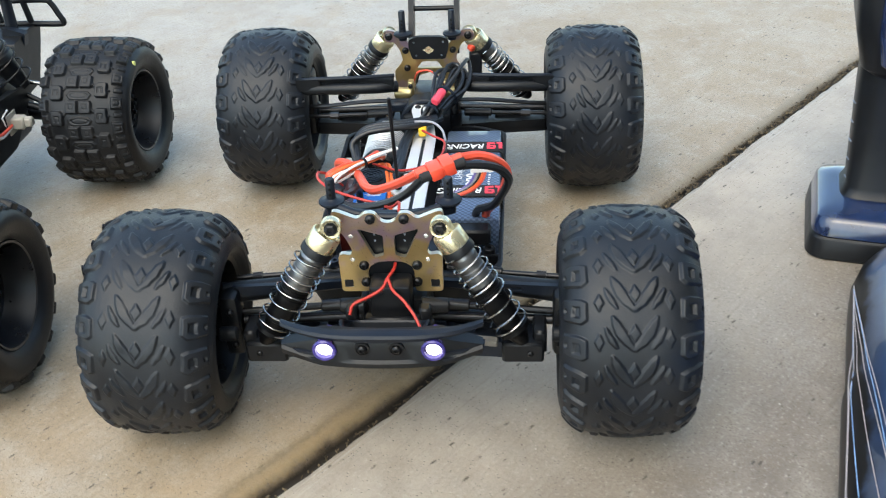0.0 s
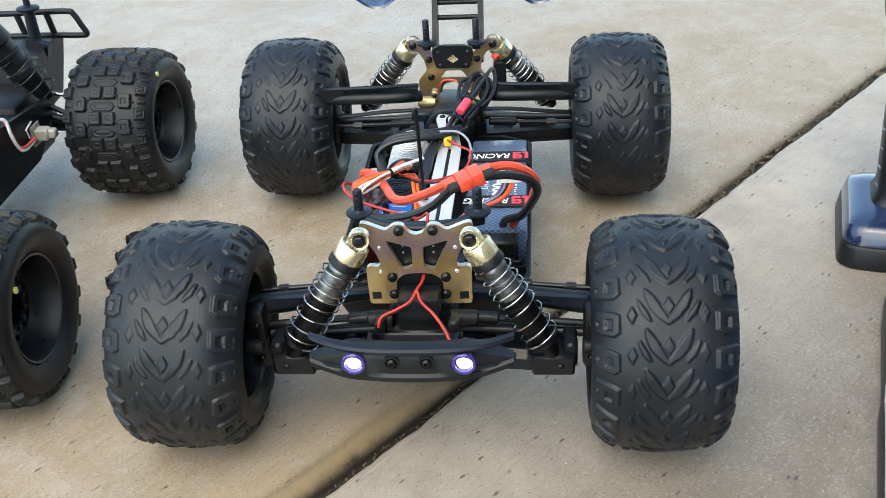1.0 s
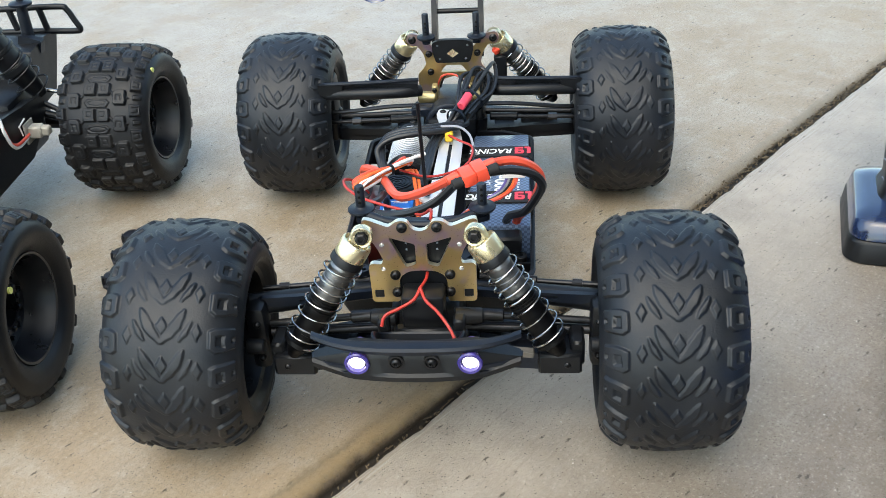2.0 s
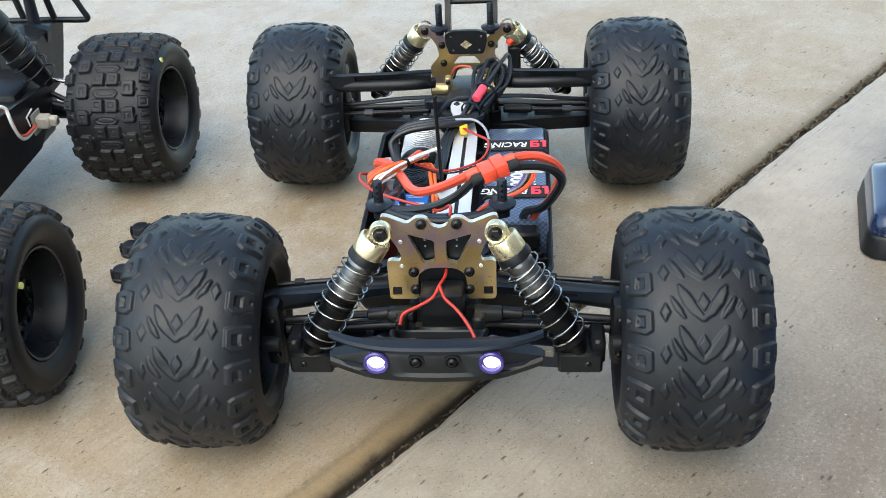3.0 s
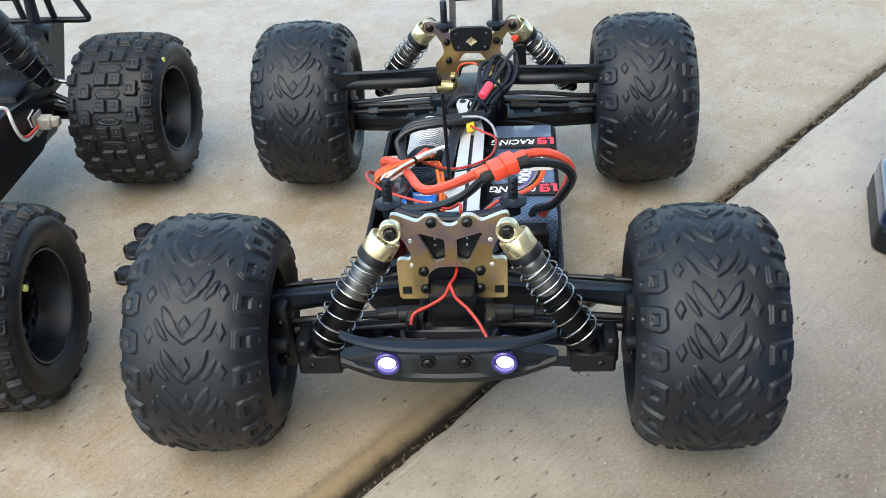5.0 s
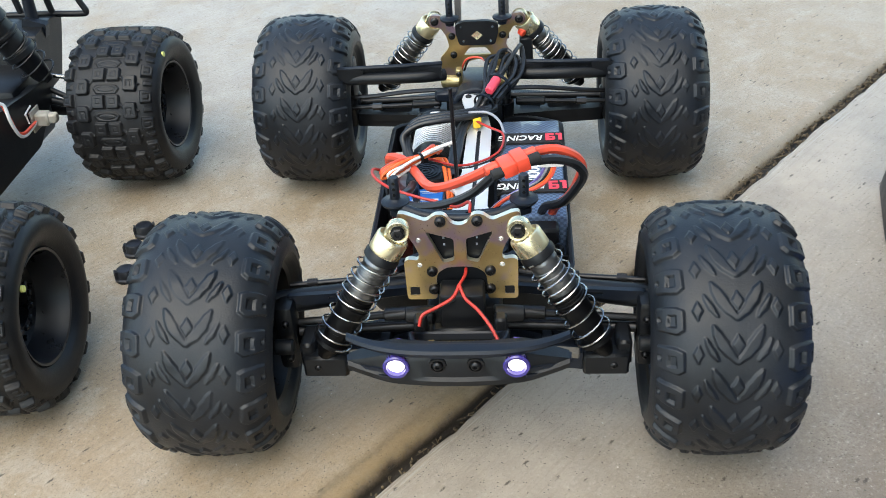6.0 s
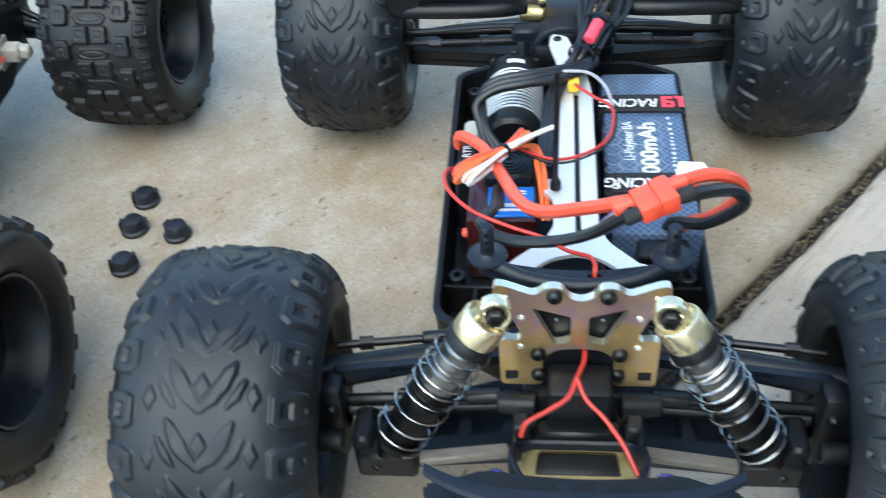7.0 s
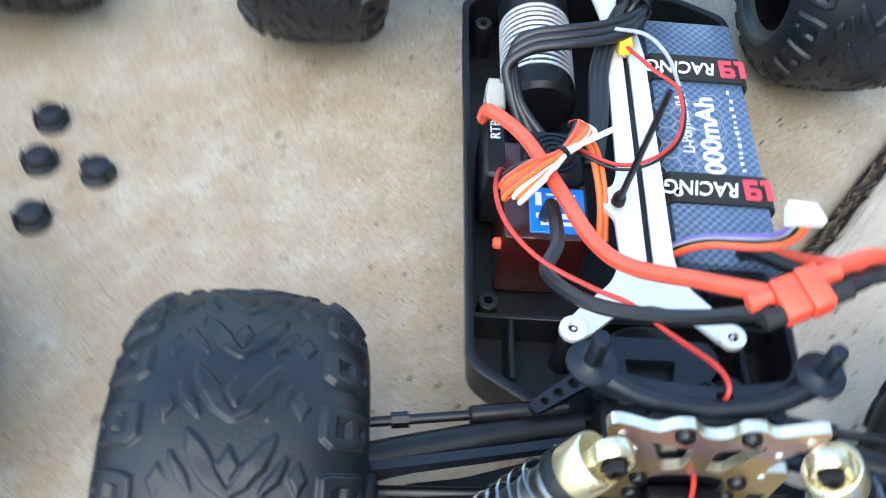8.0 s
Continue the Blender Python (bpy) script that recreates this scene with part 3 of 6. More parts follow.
def chevron_tread(v, w, pitch):
    """Kites in the middle, each above a flame-shaped chevron; small side diamonds; hollow shoulder blocks. Millimetres."""
    h = np.zeros(np.broadcast(v, w).shape)
    for turn in (-1, 0, 1, 2):
        u = (w - turn * pitch) * 28.7 / pitch
        h = np.maximum(h, raised(poly_dist(v, u, [(0, 1.2), (3.7, -5.6), (0, -12.8), (-3.7, -5.6)]), 2.3, 0.6))
        for s in (-1, 1):
            q = v * s
            h = np.maximum(h, raised(rib_dist(q, u, [(0.5, 5.4, 1.6), (4.8, 0.2, 2.8), (8.9, -6.2, 3.5), (12.0, -12.4, 2.7), (14.0, -17.6, 0.8)]), 2.1, 0.8))
            h = np.maximum(h, raised(rib_dist(q, u, [(11.6, 4.4, 0.8), (14.9, -0.8, 2.0), (17.6, -6.0, 1.4), (18.8, -9.6, 0.5)]), 1.8, 0.8))
            o = u - (0.0 if s > 0 else 2.5)
            h = np.maximum(h, raised(poly_dist(q, o, [(22.8, 5.2), (25.8, -1.5), (22.8, -8.2), (19.8, -1.5)]), 1.9, 0.55))
            block = raised(poly_dist(q, o, [(30.6, -2.5), (30.2, 11.0), (34.0, 14.2), (49.0, 11.2), (49.0, -6.0), (35.0, -4.6)]), 2.7, 0.6)
            pit = raised(poly_dist(q, o, [(35.2, 1.2), (35.2, 8.6), (39.8, 8.8), (39.8, 0.4)]), 5.2, 0.35)
            slot = raised(poly_dist(q, o, [(45.0, 2.0), (45.0, 5.5), (47.2, 5.5), (47.2, 2.0)]), 2.6, 0.4)
            h = np.maximum(h, block - pit - slot)
            h = np.maximum(h, raised(np.abs(q - 60.5) - 0.5 + 0 * u, 0.5, 0.5))
    return h


def rim_mesh(side, rad=0.0495, half=0.0408):
    """A deep black dish; side is +1 where the outer face looks to +x."""
    bm = bmesh.new()
    seg = 48
    prof = [(-half, rad + 0.0015), (-half - 0.0008, rad), (-half + 0.001, rad - 0.003), (-0.022, rad - 0.0065), (0.004, rad - 0.009), (0.009, rad - 0.014), (0.010, 0.016), (0.002, 0.015), (0.002, 0.011),
            (0.018, 0.011), (0.018, 0.016), (0.016, rad - 0.018), (0.020, rad - 0.009), (half - 0.006, rad - 0.004), (half, rad - 0.0025), (half + 0.0012, rad), (half, rad + 0.0015)]
    rings(bm, [[Vector((side * h, math.cos(k * math.tau / seg) * r, math.sin(k * math.tau / seg) * r)) for k in range(seg)] for h, r in prof], False)
    for k in range(10):
        a = k * math.tau / 10
        c, s = math.cos(a), math.sin(a)
        cyl(bm, (side * 0.015, c * 0.024, s * 0.024), (side * 0.0195, c * 0.024, s * 0.024), 0.0035, seg=8)
    bmesh.ops.recalc_face_normals(bm, faces=bm.faces)
    me = bpy.data.meshes.new("rim")
    bm.to_mesh(me)
    bm.free()
    me.materials.append(RIM)
    me.shade_smooth()
    me.set_sharp_from_angle(angle=radians(35))
    return me


truck = thing("rc_truck", (0, 0.2, 0), "bare black remote-control truck chassis with gold shock towers and chevron tyres", "toy truck")
TYRE, RIM_R, RIM_L = moulded_tyre(TYRE_PROFILE, 20, 40, chevron_tread, RUBBER, 0.50), rim_mesh(1), rim_mesh(-1)
TYRE_WORN = moulded_tyre(TYRE_PROFILE, 20, 40, chevron_tread, RUBBER, 0.78)
FRONT_Y, REAR_Y, FRONT_Z, REAR_Z = 0.0165, 0.392, 0.0838, 0.0838
for x, y, z, turn, camber, spin in ((-0.1690, FRONT_Y, FRONT_Z, 1.0, 3.0, 0), (0.1655, FRONT_Y, FRONT_Z, -1.0, -0.5, 9.7), (-0.1690, REAR_Y + 0.010, REAR_Z, 0, 1.0, 4.5), (0.1670, REAR_Y, REAR_Z, 0, -1.0, 9.5)):
    m = pose(x, y, z, 0, camber, turn)
    w = part("wheel", RIM_R if x > 0 else RIM_L, None, truck, "deep-dished black plastic wheel", m)
    part("tyre", TYRE_WORN if y > 0.2 or x < 0 else TYRE, None, w, "worn smooth black rubber tyre with faint chevron tread" if y > 0.2 or x < 0 else "dusty black rubber tyre with chevron tread", m @ pose(0, 0, 0, spin, 0, 0))


# ---- truck: chassis and front end ----
FACE_FRONT = Matrix(((1, 0, 0, 0), (0, 0, -1, 0), (0, 1, 0, 0), (0, 0, 0, 1)))


def upright(y):
    """The plane x, z at that y, whose normal looks to the front."""
    return Matrix.Translation((0, y, 0)) @ FACE_FRONT


def build_tray():
    bm = bmesh.new()
    outer = rounded([(-0.0765, 0.080), (-0.040, 0.056), (0.040, 0.056), (0.0765, 0.080), (0.0785, 0.322), (0.050, 0.337), (-0.050, 0.337), (-0.0785, 0.322)], 0.008)
    cy = 0.2

    def loop(k, z):
        out = []
        for x, y in outer:
            out.append(Vector((x - k * (1 if x > 0 else -1), y - k * (1 if y > cy else -1), z)))
        return out
    rings(bm, [loop(0.010, 0.052), loop(0.004, 0.054), loop(0.0015, 0.062), loop(0.0, 0.086), loop(-0.0008, 0.0885), loop(0.0005, 0.0892), loop(0.0028, 0.0885), loop(0.0036, 0.062), loop(0.006, 0.0585)], False)
    bm.faces.new([bm.verts.new(p) for p in loop(0.006, 0.0585)])
    bm.faces.new([bm.verts.new(p) for p in loop(0.010, 0.052)])
    tray = part("chassis_tray", bm, PLASTIC, truck, "black plastic chassis tray with raised side walls")
    for c, size in (((0.0185, 0.22, 0.070), (0.003, 0.20, 0.026)), ((0, 0.112, 0.068), (0.148, 0.003, 0.022)), ((-0.055, 0.095, 0.068), (0.003, 0.032, 0.022)), ((0.055, 0.095, 0.068), (0.003, 0.032, 0.022))):
        bm = bmesh.new()
        box(bm, c, size, 0.0006)
        part("rib", bm, PLASTIC, tray)
    for x, y in ((-0.066, 0.118), (0.066, 0.118), (-0.066, 0.31), (0.068, 0.315)):
        bm = bmesh.new()
        lathe(bm, (x, y, 0.058), (0, 0, 1), [(0, 0.0055), (0.024, 0.0050), (0.0245, 0.0045), (0.0245, 0.0022), (0.016, 0.0020)], 14)
        part("screw_boss", bm, PLASTIC, tray)


build_tray()


def build_deck():
    outline = [(-0.037, 0.004), (-0.034, -0.004), (-0.028, -0.003), (-0.012, 0.011), (0.001, 0.0145), (0.014, 0.011), (0.029, -0.003), (0.034, -0.004), (0.037, 0.004), (0.030, 0.012), (0.019, 0.024), (0.014, 0.038),
               (0.0145, 0.09), (0.0150, 0.17), (0.012, 0.195), (0.004, 0.225), (0.000, 0.244), (-0.011, 0.248), (-0.013, 0.235), (-0.006, 0.20), (-0.0055, 0.17), (-0.0075, 0.09), (-0.0105, 0.080), (-0.0175, 0.078), (-0.0185, 0.070),
               (-0.0110, 0.062), (-0.0105, 0.038), (-0.016, 0.025), (-0.030, 0.012)]
    holes = [rounded([(0.0012, 0.030), (0.0044, 0.030), (0.0062, 0.172), (0.0030, 0.172)], 0.001), disc(-0.007, 0.240, 0.0016)]
    bm = bmesh.new()
    for x in (-0.0345, 0.0345):
        lathe(bm, (x, 0.0830, 0.1166), (0, 0, 1), [(0, 0.0062), (0.0026, 0.0062), (0.0030, 0.0058), (0.0030, 0.0026), (0, 0.0026)], 22)
    plate(bm, rounded(outline, 0.004), holes, 0.0025, pose(0, 0.083, 0.1185, -0.6, 0, 0))
    deck = part("upper_deck", bm, SILVER, truck, "flat silver metal top brace")
    bm = bmesh.new()
    tube(bm, [(0.003, 0.115, 0.1145), (0.004, 0.18, 0.1140), (0.0045, 0.25, 0.113)], 0.0026, 8)
    part("centre_shaft", bm, STEEL_BLACK, truck)
    for x in (-0.0345, 0.0345):
        bm = bmesh.new()
        cyl(bm, (x, 0.083, 0.088), (x, 0.083, 0.1165), 0.006, 0.0045, 14)
        part("deck_post", bm, PLASTIC, truck)
        screw(deck, (x, 0.083, 0.1172), (0, 0, 1), 0.0024, 0.0016)
    screw(deck, (-0.007, 0.323, 0.1158), (0, 0, 1), 0.003, 0.002)


build_deck()


def build_front_gearbox():
    bm = bmesh.new()
    box(bm, (0, 0.032, 0.083), (0.050, 0.050, 0.052), 0.006, seg=2)
    box(bm, (0, 0.058, 0.088), (0.040, 0.034, 0.040), 0.006, seg=2)
    gb = part("front_gearbox", bm, PLASTIC, truck, "black moulded front gearbox housing")
    bm = bmesh.new()
    box(bm, (0.0005, 0.0005, 0.107), (0.029, 0.020, 0.046), 0.0025, seg=2)
    box(bm, (0.0005, -0.0085, 0.096), (0.040, 0.010, 0.020), 0.002)
    part("cover", bm, PLASTIC, gb)
    for x in (-0.019, 0.020):
        bm = bmesh.new()
        cyl(bm, (x, 0.006, 0.104), (x * 2.0, 0.008, 0.103), 0.0065, 0.0055, 14, 0.001)
        part("diff_cup", bm, PLASTIC, gb)
    for x, z in ((-0.027, 0.098), (0.028, 0.098), (-0.026, 0.09), (0.026, 0.09)):
        screw(gb, (x, -0.006, z), (0, -1, 0), 0.0028)
    # steering cover with a slot, between the deck's feet
    bm = bmesh.new()
    plate(bm, rounded([(-0.026, 0.056), (0.016, 0.054), (0.030, 0.072), (0.027, 0.083), (-0.020, 0.084), (-0.030, 0.072)], 0.004), [rounded([(-0.011, 0.063), (0.008, 0.063), (0.010, 0.073), (-0.012, 0.073)], 0.0015)], 0.006, pose(0, 0, 0.1125))
    cover = part("steering_cover", bm, PLASTIC_BLUE, gb, "blue-black steering cover with a slot")
    bm = bmesh.new()
    lathe(bm, (0.0005, 0.070, 0.086), (0, 0, 1), [(0, 0.026), (0.018, 0.025), (0.020, 0.022)], 36)
    part("ring_cover", bm, PLASTIC, gb)
    for s in (-1, 1):
        bm = bmesh.new()
        a, b = Vector((s * 0.0530, 0.0465, 0)), Vector((s * 0.0300, 0.0625, 0))
        d = (b - a).normalized()
        q = Vector((-d.y, d.x, 0)) * 0.0042
        spots = [disc(*(a.lerp(b, t)).xy, r, 10) for t, r in ((0.22, 0.0018), (0.48, 0.0022), (0.76, 0.0024))]
        plate(bm, rounded([tuple(p.xy) for p in (a - q * 0.7, b - q, b + q, a + q * 0.7)], 0.002), spots, 0.004, pose(0, 0, 0.1150))
        part("strut", bm, PLASTIC_BLUE, cover)
        bm = bmesh.new()
        lathe(bm, (s * 0.020 + 0.001, 0.060, 0.1125), (0, 0, 1), [(0, 0.0046), (0.0014, 0.0046), (0.0014, 0.0030), (0.0004, 0.0028)], 18)
        part("collar", bm, PLASTIC, cover)


build_front_gearbox()


def build_front_tower():
    half = [(0, 0.1392), (0.0095, 0.1385), (0.0150, 0.1345), (0.0165, 0.1300), (0.0165, 0.1136), (0.0362, 0.1136), (0.0366, 0.1430), (0.0340, 0.1452), (0.0275, 0.1442), (0.0262, 0.1480), (0.0290, 0.1560), (0.0335, 0.1640),
            (0.0372, 0.1690), (0.0392, 0.1745), (0.0378, 0.1796), (0.0335, 0.1790), (0.0205, 0.1732), (0.0150, 0.1782), (0.0085, 0.1780), (0.0052, 0.1718), (0, 0.1698)]
    outline = half + [(-x, z) for x, z in reversed(half[1:-1])]
    win = [(0.0215, 0.1655), (0.0038, 0.1600), (0.0040, 0.1440), (0.0112, 0.1418)]
    holes = []
    for s in (1, -1):
        holes.append(rounded([(s * x, z) for x, z in win], 0.002))
        holes.append(rounded([(s * 0.0277, 0.1172), (s * 0.0341, 0.1172), (s * 0.0341, 0.1236), (s * 0.0277, 0.1236)], 0.0006))
        for x, z in ((0.0262, 0.1596), (0.0266, 0.1406)):
            holes.append(disc(s * x, z, 0.0018, 10))
    bm = bmesh.new()
    plate(bm, rounded(outline, 0.003), holes, 0.0042, upright(0.0105))
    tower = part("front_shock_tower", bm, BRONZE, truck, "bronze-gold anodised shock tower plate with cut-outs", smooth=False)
    tower.data.materials.append(CUT_EDGE)
    for f in tower.data.polygons:
        if abs(f.normal.y) < 0.9:
            f.material_index = 1
    for s in (-1, 1):
        for x, z in ((0.0116, 0.1735), (0.0187, 0.1362), (0.0182, 0.1222)):
            screw(tower, (s * x, 0.0098, z), (0, -1, 0), 0.0036)
    bm = bmesh.new()
    box(bm, (0, 0.0205, 0.153), (0.044, 0.008, 0.028), 0.002)
    back = part("tower_backing", bm, PLASTIC, tower)
    bm = bmesh.new()
    box(bm, (0, 0.0185, 0.1275), (0.068, 0.010, 0.028), 0.002)
    part("tower_foot", bm, PLASTIC, tower)
    for s in (-1, 1):
        for x, z in ((0.0105, 0.1525), (0.0107, 0.1575)):
            bm = bmesh.new()
            box(bm, (s * x, 0.0163, z), (0.0012, 0.0006, 0.0013))
            part("print", bm, PRINT_GREY, back)
        # bright discs stand for the light seen through small holes
        for x, z in ((0.0262, 0.1596), (0.0266, 0.1406), (0.0330, 0.1720)):
            bm = bmesh.new()
            lathe(bm, (s * x, 0.0108, z), (0, -1, 0), [(-0.002, 0.0016), (0.0006, 0.0016), (0.0010, 0.0012)], 12)
            part("pin", bm, HOLE_GLINT, tower, "bright disc for light through a hole")
        # black block fills the square hole to draw its darkness
        bm = bmesh.new()
        box(bm, (s * 0.0309, 0.0118, 0.1204), (0.0062, 0.0020, 0.0062), 0.0003)
        part("hole_fill", bm, PLASTIC, tower)
    bm = bmesh.new()
    tube(bm, [(-0.044, 0.036, 0.1715), (-0.034, 0.030, 0.1705), (-0.022, 0.0255, 0.1685), (0, 0.0235, 0.1670), (0.022, 0.0255, 0.1685), (0.034, 0.030, 0.1705), (0.044, 0.036, 0.1715)], 0.0036, 10)
    plate(bm, rounded([(-0.046, 0.031), (-0.030, 0.0235), (-0.014, 0.0190), (0, 0.0180), (0.014, 0.0190), (0.030, 0.0235), (0.046, 0.031), (0.046, 0.040), (0.030, 0.0335), (0.014, 0.0305), (0, 0.0298), (-0.014, 0.0305), (-0.030, 0.0335), (-0.046, 0.040)], 0.002), [rounded([(0.0035, 0.0225), (0.0095, 0.0225), (0.0095, 0.0275), (0.0035, 0.0275)], 0.001)], 0.004, pose(0, 0.002, 0.1685))
    bracket = part("body_mount_bracket", bm, PLASTIC_BLUE, truck, "curved black body mount bracket")
    for x in (-0.042, 0.041):
        body_post(bracket, (x, 0.036, 0.173), 0.0165)


def body_post(parent, at, h):
    x, y, z = at
    bm = bmesh.new()
    lathe(bm, (x, y, z), (0, 0, 1), [(-0.006, 0.0040), (-0.003, 0.0046), (-0.0012, 0.0084), (0.0004, 0.0094), (0.0014, 0.0092), (0.0020, 0.0046), (0.0032, 0.0034), (h + 0.0012, 0.0033), (h + 0.002, 0.0027)], 20)
    p = part("body_post", bm, PLASTIC_BLUE, parent, "black plastic body post with a round collar")
    # black dots stand for the dark of three holes
    for k in range(3):
        bm = bmesh.new()
        cyl(bm, (x, y - 0.00345, z + 0.0070 + 0.0042 * k), (x, y + 0.00345, z + 0.0070 + 0.0042 * k), 0.0011, seg=10)
        part("pin_hole", bm, SLEEVE, p)
    return p


build_front_tower()


def build_shock(a, b, eye_front, cap_len=0.024, name="shock_absorber"):
    """A coil-over damper from its upper eye a to its lower eye b. eye_front: the way its bolts point."""
    a, b = Vector(a), Vector(b)
    d = (b - a).normalized()
    ln = (b - a).length
    bm = bmesh.new()
    lathe(bm, a + d * cap_len, d, [(0, 0.0096), (0.002, 0.0098), (0.004, 0.0098), (0.005, 0.0092), (0.0065, 0.0092), (0.0075, 0.0096), (0.0095, 0.0096), (0.0105, 0.0092), (0.0130, 0.0092), (0.0135, 0.0097), (0.0150, 0.0097), (0.0155, 0.0092), (0.0180, 0.0092), (0.0185, 0.0097), (0.0200, 0.0097), (0.0205, 0.0092), (0.036, 0.0092), (0.0365, 0.0085), (0.038, 0.0082)], 24)
    body = part(name, bm, GREY_ALU, truck, "coil-over shock with gold cap and steel spring")
    bm = bmesh.new()
    lathe(bm, a, d, [(0.0084, 0.0030), (0.0082, 0.0078), (0.0060, 0.0088), (0.0056, 0.0094), (0.0060, 0.0102), (0.0072, 0.0107), (cap_len - 0.002, 0.0108), (cap_len - 0.0006, 0.0105), (cap_len, 0.0098)], 32)
    e = Vector(eye_front)
    e = (e - d * e.dot(d)).normalized()
    lathe(bm, a, e, [(-0.0012, 0.0066), (-0.0004, 0.0075), (0.0054, 0.0075), (0.0063, 0.0068), (0.0060, 0.0054), (0.0050, 0.0048)], 28)
    w = d.cross(e).normalized()
    neck = Matrix(((w.x, e.x, d.x, a.x), (w.y, e.y, d.y, a.y), (w.z, e.z, d.z, a.z), (0, 0, 0, 1)))
    box(bm, (0, 0.0024, 0.0050), (0.0136, 0.0066, 0.0085), 0.0008, neck)
    part("cap", bm, GOLD, body, "gold anodised cap")
    bm = bmesh.new()
    lathe(bm, a + d * cap_len, d, [(-0.001, 0.0108), (0.001, 0.0116), (0.0045, 0.0116), (0.0055, 0.0104)], 24)
    part("collar", bm, PLASTIC, body)
    bm = bmesh.new()
    s0 = cap_len + 0.043
    prof = [(s0 - 0.011, 0.0100)]
    for i in range(5):
        h = s0 - 0.011 + 0.0024 * i
        prof += [(h + 0.0004, 0.0108), (h + 0.0016, 0.0108), (h + 0.0020, 0.0100)]
    prof += [(s0 + 0.002, 0.0098), (ln - 0.018, 0.0096), (ln - 0.017, 0.0080)]
    prof += [(ln - 0.012, 0.0078), (ln - 0.010, 0.0115), (ln - 0.007, 0.0118), (ln - 0.005, 0.0085), (ln, 0.0065), (ln + 0.005, 0.004)]
    lathe(bm, a, d, prof, 20)
    part("bellows", bm, SLEEVE, body, "black rubber lower sleeve")
    bm = bmesh.new()
    u, v, _ = frame_of(d)
    turns, n = 8.5, 150
    h0, h1 = cap_len + 0.0035, ln - 0.0095
    pts = []
    for i in range(n + 1):
        t = i / n
        ang = turns * math.tau * t
        tt = t + 0.035 * math.sin(math.tau * t * 1.5)
        pts.append(a + d * (h0 + (h1 - h0) * tt) + (u * math.cos(ang) + v * math.sin(ang)) * (0.0124 + 0.0006 * t))
    sweep(bm, pts, 0.00068, 6)
    part("spring", bm, CHROME, body, "bare steel coil spring")
    bm = bmesh.new()
    q = a + e * 0.0058
    cyl(bm, q - e * 0.002, q + e * 0.0006, 0.0046, seg=16)
    lathe(bm, q, e, [(0.0004, 0.0043), (0.0032, 0.0041), (0.0038, 0.0034), (0.0038, 0.002), (0.002, 0.0018)], 6)
    part("bolt", bm, STEEL_BLACK, body)
    return body


for s in (-1, 1):
    build_shock((s * 0.0375, 0.0040, 0.1722), (s * 0.0905, -0.0100, 0.0885), (0, -1, 0), 0.0190)


